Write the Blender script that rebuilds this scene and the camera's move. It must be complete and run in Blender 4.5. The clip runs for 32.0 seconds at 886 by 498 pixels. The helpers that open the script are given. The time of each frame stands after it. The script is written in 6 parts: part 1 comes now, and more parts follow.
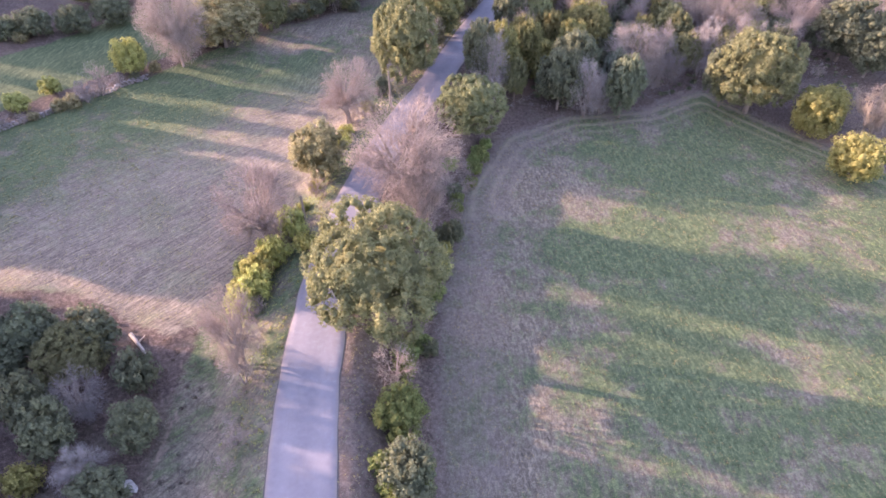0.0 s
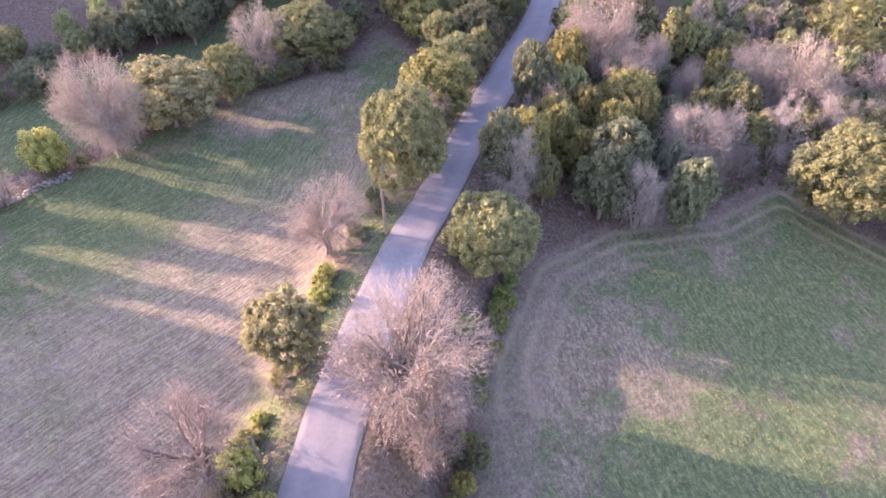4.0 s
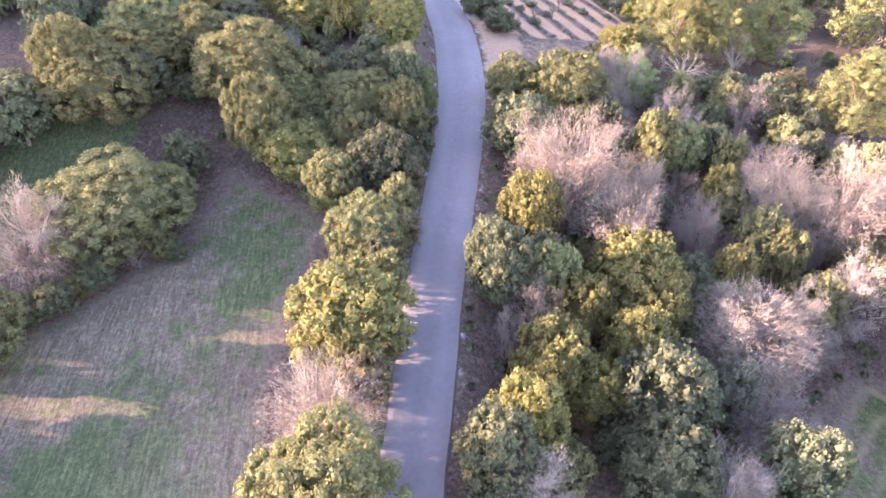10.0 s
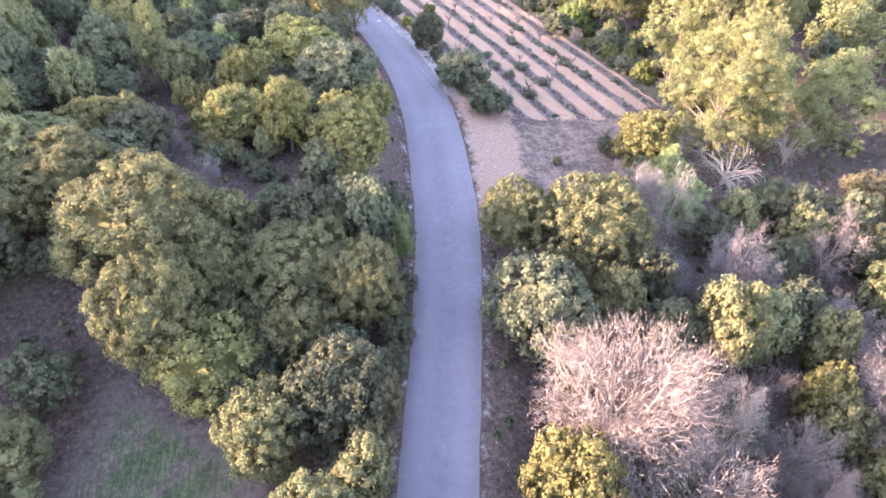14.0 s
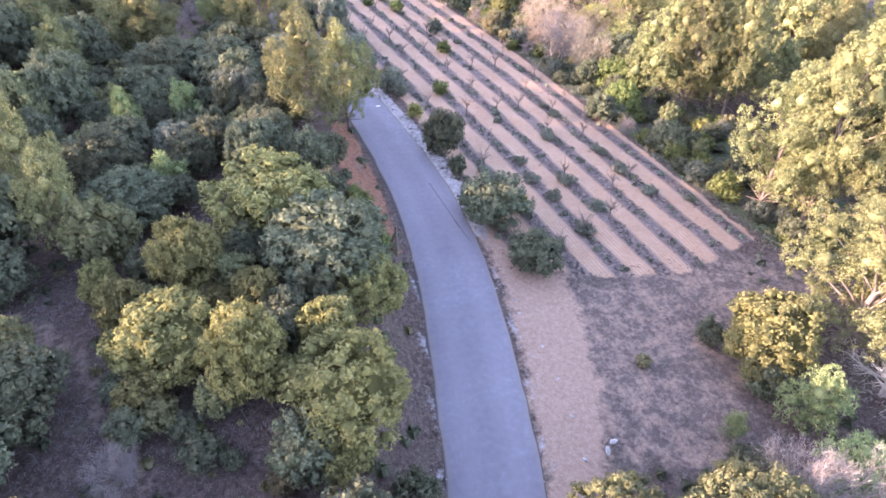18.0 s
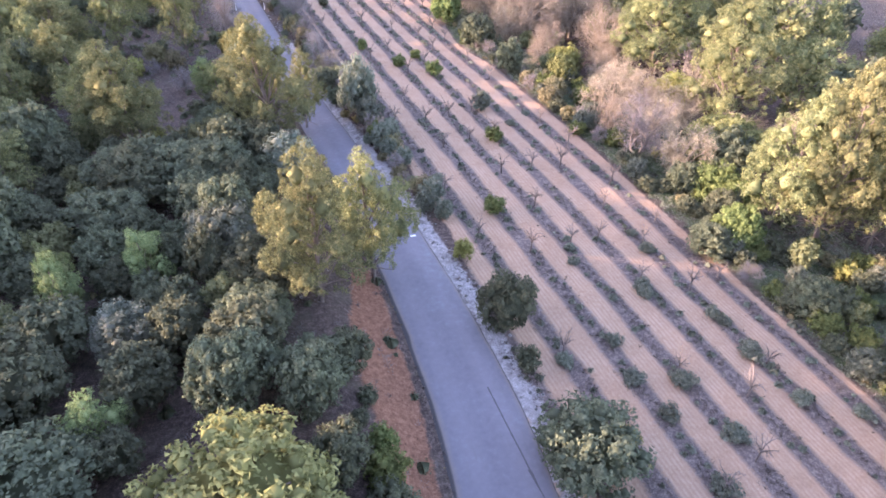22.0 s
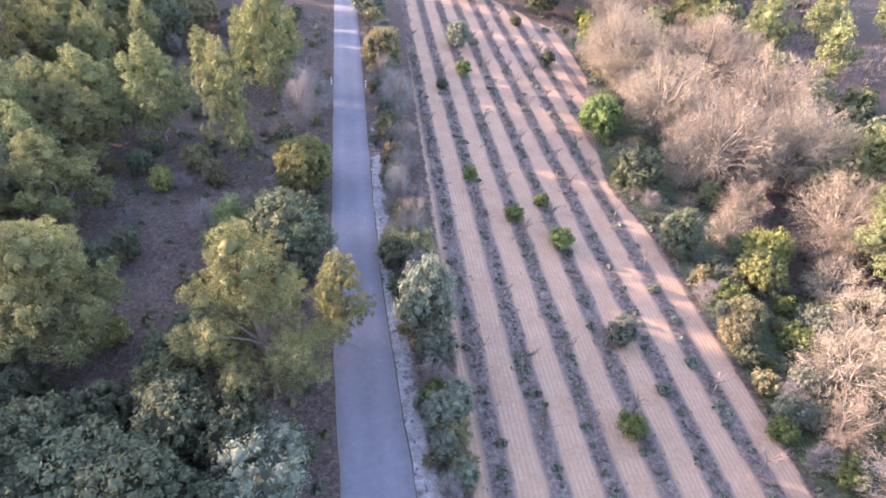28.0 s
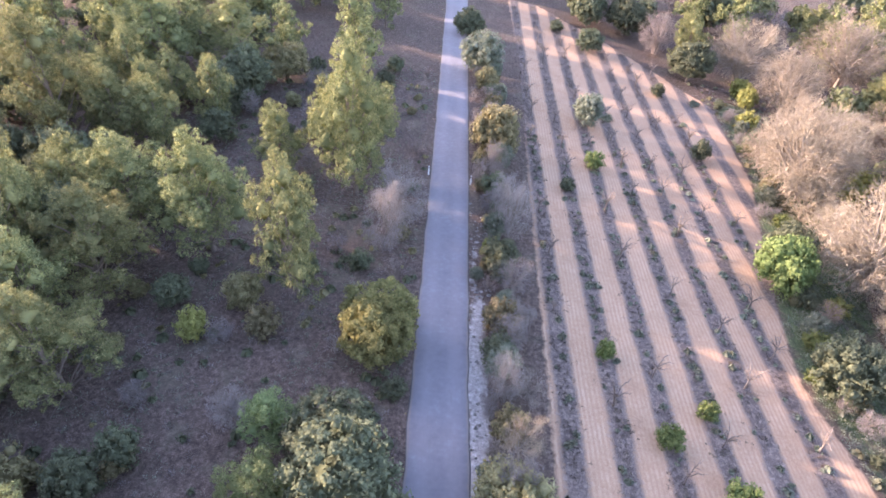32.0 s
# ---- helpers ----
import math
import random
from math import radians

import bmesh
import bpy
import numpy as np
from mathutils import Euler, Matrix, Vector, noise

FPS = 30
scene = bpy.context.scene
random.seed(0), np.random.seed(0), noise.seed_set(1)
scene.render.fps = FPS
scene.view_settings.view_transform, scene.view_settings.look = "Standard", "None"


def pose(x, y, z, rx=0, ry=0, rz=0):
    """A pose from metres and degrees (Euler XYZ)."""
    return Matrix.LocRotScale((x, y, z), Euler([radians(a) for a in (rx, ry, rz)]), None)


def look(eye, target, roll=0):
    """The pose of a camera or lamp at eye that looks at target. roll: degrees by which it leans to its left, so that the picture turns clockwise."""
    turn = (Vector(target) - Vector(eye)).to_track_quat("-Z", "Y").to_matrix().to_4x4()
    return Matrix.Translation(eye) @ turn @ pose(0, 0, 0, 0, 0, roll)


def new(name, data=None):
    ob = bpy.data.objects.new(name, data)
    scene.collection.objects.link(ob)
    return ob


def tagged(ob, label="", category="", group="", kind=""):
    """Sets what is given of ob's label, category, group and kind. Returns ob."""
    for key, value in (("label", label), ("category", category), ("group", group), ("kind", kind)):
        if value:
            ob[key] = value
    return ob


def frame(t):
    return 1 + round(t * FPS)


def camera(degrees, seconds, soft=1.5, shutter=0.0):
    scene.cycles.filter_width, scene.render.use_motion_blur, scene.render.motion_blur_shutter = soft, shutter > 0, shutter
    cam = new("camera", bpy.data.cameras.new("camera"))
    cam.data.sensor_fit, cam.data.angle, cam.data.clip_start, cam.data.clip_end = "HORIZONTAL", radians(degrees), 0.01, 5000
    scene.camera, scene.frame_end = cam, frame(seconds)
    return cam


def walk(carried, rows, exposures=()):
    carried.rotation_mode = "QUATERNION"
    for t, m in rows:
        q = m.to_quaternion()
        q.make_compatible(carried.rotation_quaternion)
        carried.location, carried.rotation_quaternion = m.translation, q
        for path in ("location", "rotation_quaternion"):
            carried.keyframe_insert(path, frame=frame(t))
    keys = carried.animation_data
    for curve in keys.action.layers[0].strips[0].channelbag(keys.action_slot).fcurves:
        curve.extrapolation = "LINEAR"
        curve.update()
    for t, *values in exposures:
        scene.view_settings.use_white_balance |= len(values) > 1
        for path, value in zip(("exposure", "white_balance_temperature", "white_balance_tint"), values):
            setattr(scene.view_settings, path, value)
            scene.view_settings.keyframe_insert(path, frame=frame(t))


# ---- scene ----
cam = camera(71.6, 32.0, soft=1.65)
METRES, EYE, TILT, LEAN, TURN = 185.0, 30.2, -39.0, 0.0, 0.0
ROWS = [
    (0.0, 0.0, 0.0, 0.0, 0.0, 0.0, -0.0),
    (0.5, -0.0016, 0.0111, 0.0099, 0.02, -0.0, -0.03),
    (1.0, -0.003, 0.0227, 0.02, 0.0, -0.08, -0.09),
    (1.5, -0.0037, 0.0344, 0.0301, 0.07, -0.12, -0.14),
    (2.0, -0.0045, 0.0461, 0.0405, 0.07, -0.24, -0.17),
    (2.5, -0.0053, 0.0576, 0.051, 0.17, -0.29, -0.28),
    (3.0, -0.0062, 0.0693, 0.0615, 0.23, -0.35, -0.37),
    (3.5, -0.0074, 0.0816, 0.0717, -0.24, -0.38, -0.03),
    (5.5, -0.0132, 0.1299, 0.1122, -2.65, -0.59, 1.63),
    (6.0, -0.0151, 0.1417, 0.1218, -4.07, -0.65, 2.7),
    (6.5, -0.0172, 0.1534, 0.1317, -4.41, -0.72, 2.84),
    (7.0, -0.0188, 0.1653, 0.1413, -5.46, -0.8, 3.66),
    (7.5, -0.0193, 0.1769, 0.1505, -6.21, -0.85, 4.29),
    (8.0, -0.0208, 0.1889, 0.1602, -8.96, -1.19, 6.43),
    (8.5, -0.0207, 0.2006, 0.1693, -10.23, -1.31, 7.55),
    (9.0, -0.0201, 0.2125, 0.1786, -11.16, -1.48, 8.21),
    (9.5, -0.0185, 0.2241, 0.1884, -11.64, -1.64, 8.65),
    (10.0, -0.0164, 0.2357, 0.1981, -11.85, -1.69, 8.83),
    (10.5, -0.0143, 0.2474, 0.2078, -12.02, -1.72, 8.91),
    (11.0, -0.0116, 0.2591, 0.2177, -12.24, -1.79, 9.12),
    (11.5, -0.0086, 0.2716, 0.2275, -13.91, -2.05, 10.34),
    (12.0, -0.0046, 0.2836, 0.2377, -14.29, -2.19, 10.7),
    (12.5, -0.0005, 0.2953, 0.2477, -14.39, -2.2, 10.81),
    (13.0, 0.0041, 0.3072, 0.258, -14.43, -2.29, 10.85),
    (13.5, 0.0087, 0.319, 0.2682, -14.46, -2.34, 10.88),
    (14.0, 0.0134, 0.3308, 0.2785, -14.47, -2.37, 10.91),
    (14.5, 0.0177, 0.3428, 0.2891, -14.54, -2.41, 10.96),
    (16.5, 0.0312, 0.3923, 0.3314, -15.02, -2.39, 11.17),
    (17.0, 0.034, 0.4048, 0.3422, -15.12, -2.42, 11.23),
    (17.5, 0.036, 0.4175, 0.3529, -15.33, -2.42, 11.28),
    (18.0, 0.0379, 0.43, 0.3633, -15.53, -2.43, 11.36),
    (18.5, 0.0398, 0.4423, 0.3734, -15.59, -2.39, 11.36),
    (19.0, 0.0414, 0.4546, 0.3834, -15.68, -2.39, 11.32),
    (19.5, 0.0436, 0.4664, 0.3932, -15.59, -2.31, 11.29),
    (20.0, 0.0461, 0.4781, 0.4029, -15.56, -2.28, 11.28),
    (20.5, 0.0489, 0.4897, 0.4124, -15.27, -2.15, 11.08),
    (21.0, 0.0526, 0.5012, 0.4218, -14.93, -2.06, 10.81),
    (21.5, 0.0569, 0.5122, 0.431, -14.0, -1.83, 10.15),
    (22.0, 0.0614, 0.5232, 0.4404, -13.79, -1.76, 9.93),
    (22.5, 0.0667, 0.5337, 0.4496, -13.01, -1.6, 9.36),
    (23.0, 0.0722, 0.5442, 0.4584, -11.22, -1.24, 7.99),
    (23.5, 0.0782, 0.555, 0.4672, -10.41, -1.11, 7.37),
    (24.0, 0.0842, 0.5661, 0.4762, -9.3, -0.93, 6.43),
    (24.5, 0.0897, 0.5775, 0.4853, -8.09, -0.72, 5.36),
    (25.0, 0.0956, 0.5887, 0.4947, -7.07, -0.64, 4.46),
    (25.5, 0.1013, 0.5999, 0.5045, -5.49, -0.54, 3.15),
    (27.5, 0.109, 0.6457, 0.5451, -3.76, -0.71, 0.58),
    (28.0, 0.1108, 0.6575, 0.5549, -2.45, -0.73, -0.52),
    (28.5, 0.1114, 0.669, 0.5645, -0.19, -0.72, -2.41),
    (29.0, 0.1112, 0.681, 0.5741, 1.37, -0.74, -3.75),
    (29.5, 0.1099, 0.6923, 0.5829, 2.6, -0.79, -4.87),
    (30.0, 0.1078, 0.7041, 0.5925, 3.39, -0.86, -5.6),
    (30.5, 0.1046, 0.7158, 0.6019, 3.81, -0.87, -6.05),
    (31.0, 0.1005, 0.7275, 0.6108, 4.16, -0.84, -6.46),
    (31.5, 0.0957, 0.7389, 0.6197, 4.45, -0.8, -6.79),
    (32.0, 0.0905, 0.7504, 0.6285, 4.64, -0.78, -6.97),
]
walk(cam, [(t, pose(0, 0, EYE, TILT, LEAN, TURN) @ pose(METRES * x, METRES * y, METRES * z, 90 + pitch, roll, yaw)) for t, x, y, z, yaw, pitch, roll in ROWS], exposures=((0.0, 3.11, 6800, 47), (4.0, 3.22, 6950, 48), (6.0, 3.24, 7050, 46), (9.0, 3.57, 7200, 44), (13.0, 3.81, 7100, 41), (17.0, 3.58, 6800, 43), (21.0, 3.32, 6700, 42), (25.0, 3.20, 6600, 38), (32.0, 3.22, 6650, 35)))
SUN_FROM, SUN_HEIGHT = (-0.958, 0.287), 12.7      # where the low sun stands: heading and degrees over the horizon

# ---- sky and sun ----
world = bpy.data.worlds.new("evening_sky")
scene.world = world
world.use_nodes = True
sky = world.node_tree.nodes.new("ShaderNodeTexSky")
sky.sky_type, sky.sun_disc = "NISHITA", False
sky.sun_elevation, sky.sun_rotation = radians(SUN_HEIGHT), math.atan2(SUN_FROM[0], SUN_FROM[1])
world.node_tree.links.new(sky.outputs[0], world.node_tree.nodes["Background"].inputs[0])
world.node_tree.nodes["Background"].inputs[1].default_value = 0.15
sun = new("sun", bpy.data.lights.new("sun", "SUN"))
sun.data.energy, sun.data.angle, sun.data.color = 2.75, radians(0.6), (1.0, 0.82, 0.6)
sun.matrix_world = look((SUN_FROM[0] * 100, SUN_FROM[1] * 100, 100 * math.tan(radians(SUN_HEIGHT))), (0, 0, 0))

# ---- materials ----
def material(name, rough=0.9):
    m = bpy.data.materials.new(name)
    m.use_nodes = True
    b = m.node_tree.nodes["Principled BSDF"]
    b.inputs["Roughness"].default_value = rough
    b.inputs["Specular IOR Level"].default_value = 0.25
    return m, m.node_tree.nodes, m.node_tree.links, b


def ramp(nodes, links, source, stops):
    r = nodes.new("ShaderNodeValToRGB")
    while len(r.color_ramp.elements) < len(stops):
        r.color_ramp.elements.new(0.5)
    for e, (at, c) in zip(r.color_ramp.elements, stops):
        e.position, e.color = at, (*c, 1)
    links.new(source, r.inputs[0])
    return r.outputs[0]


def noise_at(nodes, links, where, scale, detail=4.0, rough=0.55, warp=0.0):
    n = nodes.new("ShaderNodeTexNoise")
    n.inputs["Scale"].default_value, n.inputs["Detail"].default_value = scale, detail
    n.inputs["Roughness"].default_value, n.inputs["Distortion"].default_value = rough, warp
    if where is not None:
        links.new(where, n.inputs["Vector"])
    return n.outputs["Fac"]


def blend(nodes, links, fac, a, b, how="MIX"):
    m = nodes.new("ShaderNodeMix")
    m.data_type, m.blend_type = "RGBA", how
    for value, socket in ((fac, m.inputs[0]), (a, m.inputs[6]), (b, m.inputs[7])):
        if isinstance(value, (int, float)):
            socket.default_value = value
        elif isinstance(value, tuple):
            socket.default_value = (*value, 1)
        else:
            links.new(value, socket)
    return m.outputs[2]


def calc(nodes, links, op, a, b=0.0, c=0.0):
    m = nodes.new("ShaderNodeMath")
    m.operation = op
    for value, socket in zip((a, b, c), m.inputs):
        if isinstance(value, (int, float)):
            socket.default_value = value
        else:
            links.new(value, socket)
    return m.outputs[0]


def bumped(nodes, links, b, height, strength, distance):
    n = nodes.new("ShaderNodeBump")
    n.inputs["Strength"].default_value, n.inputs["Distance"].default_value = strength, distance
    links.new(height, n.inputs["Height"])
    links.new(n.outputs[0], b.inputs["Normal"])


def foliage(name, stops, glow=0.35, rough=0.8, vary=0.19):
    """Leaves: each leaf, clump and plant a little different; light comes through them."""
    m, nodes, links, b = material(name, rough)
    b.inputs["Specular IOR Level"].default_value = 0.04
    geo, info = nodes.new("ShaderNodeNewGeometry"), nodes.new("ShaderNodeObjectInfo")
    co = nodes.new("ShaderNodeTexCoord")
    clump = noise_at(nodes, links, co.outputs["Object"], 3.2, 3)
    mixed = calc(nodes, links, "MULTIPLY_ADD", geo.outputs["Random Per Island"], 0.36, calc(nodes, links, "MULTIPLY_ADD", clump, 0.64, 0.0))
    colour = ramp(nodes, links, mixed, stops)
    hsv = nodes.new("ShaderNodeHueSaturation")
    links.new(colour, hsv.inputs["Color"])
    links.new(calc(nodes, links, "MULTIPLY_ADD", info.outputs["Random"], 0.036, 0.484), hsv.inputs["Hue"])
    shade = nodes.new("ShaderNodeMath")
    shade.operation = "MULTIPLY_ADD"
    links.new(info.outputs["Random"], shade.inputs[0])
    shade.inputs[1].default_value, shade.inputs[2].default_value = 2 * vary, 1 - vary
    links.new(shade.outputs[0], hsv.inputs["Value"])
    links.new(hsv.outputs[0], b.inputs["Base Color"])
    t, mix = nodes.new("ShaderNodeBsdfTranslucent"), nodes.new("ShaderNodeMixShader")
    links.new(hsv.outputs[0], t.inputs[0])
    mix.inputs[0].default_value = glow
    links.new(b.outputs[0], mix.inputs[1])
    links.new(t.outputs[0], mix.inputs[2])
    links.new(mix.outputs[0], nodes["Material Output"].inputs[0])
    return m


def plain(name, a, b_colour, scale=6.0, rough=0.85, bump=0.4, deep=0.02, metal=0.0):
    m, nodes, links, b = material(name, rough)
    co = nodes.new("ShaderNodeTexCoord").outputs["Object"]
    n = noise_at(nodes, links, co, scale, 5, 0.65)
    fine = noise_at(nodes, links, co, scale * 7, 3)
    info = nodes.new("ShaderNodeObjectInfo")
    mixed = calc(nodes, links, "ADD", calc(nodes, links, "MULTIPLY", n, 0.6), calc(nodes, links, "MULTIPLY_ADD", fine, 0.25, calc(nodes, links, "MULTIPLY", info.outputs["Random"], 0.18)))
    links.new(ramp(nodes, links, mixed, ((0.3, a), (0.7, b_colour))), b.inputs["Base Color"])
    b.inputs["Metallic"].default_value = metal
    bumped(nodes, links, b, fine, bump, deep)
    return m


OAK = foliage("holm_oak_leaves", ((0.12, (0.092, 0.1, 0.054)), (0.5, (0.168, 0.177, 0.09)), (0.88, (0.248, 0.25, 0.128))))
OAK_DARK = foliage("dark_oak_leaves", ((0.12, (0.06, 0.073, 0.049)), (0.5, (0.115, 0.131, 0.083)), (0.88, (0.198, 0.208, 0.13))))
OAK_YELLOW = foliage("yellowing_oak_leaves", ((0.12, (0.076, 0.08, 0.034)), (0.5, (0.185, 0.183, 0.076)), (0.88, (0.32, 0.302, 0.13))))
SHRUB_YELLOW = foliage("yellow_green_leaves", ((0.12, (0.13, 0.142, 0.048)), (0.5, (0.28, 0.286, 0.1)), (0.88, (0.46, 0.445, 0.17))), glow=0.45)
OLIVE = foliage("olive_brown_leaves", ((0.12, (0.09, 0.08, 0.045)), (0.5, (0.205, 0.187, 0.105)), (0.88, (0.36, 0.325, 0.19))))
GREYLEAF = foliage("grey_green_leaves", ((0.12, (0.07, 0.09, 0.065)), (0.5, (0.165, 0.188, 0.14)), (0.88, (0.3, 0.315, 0.245))))
PINE = foliage("pine_needles", ((0.12, (0.078, 0.093, 0.05)), (0.5, (0.172, 0.183, 0.088)), (0.88, (0.385, 0.37, 0.168))), glow=0.3)
PINE_YOUNG = foliage("young_pine_needles", ((0.12, (0.08, 0.115, 0.05)), (0.5, (0.18, 0.225, 0.1)), (0.88, (0.32, 0.355, 0.17))), glow=0.25)
GREEN = foliage("fresh_green_leaves", ((0.12, (0.06, 0.088, 0.033)), (0.5, (0.14, 0.178, 0.066)), (0.88, (0.26, 0.29, 0.12))))
TWIG_PINK = foliage("pinkish_bare_twigs", ((0.12, (0.12, 0.1, 0.092)), (0.5, (0.248, 0.21, 0.19)), (0.88, (0.375, 0.325, 0.292))), glow=0.2, vary=0.15)
TWIG_GREY = foliage("grey_bare_twigs", ((0.12, (0.122, 0.11, 0.107)), (0.5, (0.232, 0.212, 0.205)), (0.88, (0.375, 0.345, 0.332))), glow=0.15, vary=0.18)
TWIG_BLOND = foliage("blond_bare_twigs", ((0.12, (0.14, 0.112, 0.082)), (0.5, (0.275, 0.232, 0.175)), (0.88, (0.45, 0.392, 0.31))), glow=0.2, vary=0.18)
BARK_BLOND = plain("pale_blond_bark", (0.15, 0.125, 0.1), (0.33, 0.285, 0.235), 5.0, 0.95, 0.6, 0.03)
GRIT = plain("grey_roadside_grit", (0.13, 0.125, 0.12), (0.38, 0.365, 0.35), 3.0, 0.95, 0.8, 0.05)
LAVENDER = foliage("grey_green_cushion_leaves", ((0.12, (0.08, 0.092, 0.068)), (0.5, (0.18, 0.198, 0.147)), (0.88, (0.32, 0.332, 0.255))))
WEED = foliage("dry_weeds", ((0.12, (0.052, 0.043, 0.037)), (0.5, (0.13, 0.109, 0.092)), (0.88, (0.27, 0.232, 0.19))), vary=0.1)
STRAW = foliage("straw_grass", ((0.12, (0.120, 0.110, 0.050)), (0.5, (0.250, 0.210, 0.100)), (0.88, (0.420, 0.360, 0.200))), vary=0.1)
BARK = plain("grey_brown_bark", (0.09, 0.07, 0.06), (0.26, 0.21, 0.18), 5.0, 0.95, 0.7, 0.03)
BARK_PINK = plain("pale_pinkish_bark", (0.115, 0.095, 0.085), (0.25, 0.212, 0.188), 5.0, 0.95, 0.6, 0.03)
DEADWOOD = plain("bleached_dead_wood", (0.27, 0.23, 0.19), (0.58, 0.51, 0.43), 4.0, 0.85, 0.5, 0.02)
WALL_ROCK = plain("lichened_grey_stone", (0.09, 0.08, 0.08), (0.3, 0.28, 0.27), 3.0, 0.95, 0.8, 0.05)
ROCK = plain("pale_limestone", (0.22, 0.21, 0.2), (0.55, 0.53, 0.5), 3.0, 0.95, 0.8, 0.05)
POLE_WOOD = plain("weathered_pole_wood", (0.09, 0.075, 0.06), (0.2, 0.17, 0.14), 8.0, 0.9, 0.5, 0.01)
WHITE_PAINT = plain("white_paint", (0.68, 0.68, 0.68), (0.85, 0.85, 0.84), 12.0, 0.6, 0.2, 0.004)
BLACK_BAND = plain("black_band", (0.02, 0.02, 0.02), (0.05, 0.05, 0.05), 12.0, 0.5, 0.1, 0.003)


def asphalt_material():
    m, nodes, links, b = material("worn_asphalt", 0.85)
    co = nodes.new("ShaderNodeTexCoord").outputs["Object"]
    uv = nodes.new("ShaderNodeUVMap").outputs[0]
    sep = nodes.new("ShaderNodeSeparateXYZ")
    links.new(uv, sep.inputs[0])
    across = sep.outputs[0]
    big = noise_at(nodes, links, co, 0.22, 4, 0.6)
    mid = noise_at(nodes, links, co, 2.4, 5, 0.6)
    fine = noise_at(nodes, links, co, 38.0, 2)
    base = ramp(nodes, links, calc(nodes, links, "ADD", calc(nodes, links, "MULTIPLY", big, 0.5), calc(nodes, links, "MULTIPLY", mid, 0.5)), ((0.3, (0.132, 0.128, 0.144)), (0.55, (0.172, 0.166, 0.187)), (0.75, (0.212, 0.243, 0.259))))
    tracks = calc(nodes, links, "POWER", calc(nodes, links, "ABSOLUTE", calc(nodes, links, "SINE", calc(nodes, links, "MULTIPLY", across, 6.2832))), 3.0)
    base = blend(nodes, links, calc(nodes, links, "MULTIPLY", tracks, 0.16), base, (0.285, 0.272, 0.29))
    # long thin tar lines and a few cracks
    mp = nodes.new("ShaderNodeMapping")
    mp.inputs["Scale"].default_value = (1.0, 0.02, 1.0)
    links.new(uv, mp.inputs[0])
    streak = noise_at(nodes, links, mp.outputs[0], 26.0, 2)
    base = blend(nodes, links, calc(nodes, links, "MULTIPLY", ramp(nodes, links, streak, ((0.58, (0, 0, 0)), (0.72, (1, 1, 1)))), 0.35), base, (0.15, 0.147, 0.145))
    edge = calc(nodes, links, "ABSOLUTE", calc(nodes, links, "SUBTRACT", across, 0.5))
    dirt = ramp(nodes, links, calc(nodes, links, "MULTIPLY_ADD", mid, 0.10, edge), ((0.5, (0, 0, 0)), (0.56, (1, 1, 1))))
    base = blend(nodes, links, calc(nodes, links, "MULTIPLY", dirt, 0.75), base, (0.2, 0.17, 0.14))
    # the broken edge of the carpet, coloured nearly black
    lip = ramp(nodes, links, edge, ((0.501, (0, 0, 0)), (0.51, (1, 1, 1))))
    base = blend(nodes, links, lip, base, (0.05, 0.046, 0.045))
    base = blend(nodes, links, calc(nodes, links, "MULTIPLY", fine, 0.18), base, (0.15, 0.15, 0.15), "MIX")
    links.new(base, b.inputs["Base Color"])
    bumped(nodes, links, b, fine, 0.35, 0.01)
    return m


DRILL_SOUTH, DRILL_NORTH, DRILL_EAST = 41.0, 7.0, -4.0      # headings of the drill lines in the west field, south and north, and in the east field
ROW_SLOPE, ROW_X, ROW_STEP = -0.085, 26.7, 3.4     # the planted rows: lean, place at y = 185, spacing


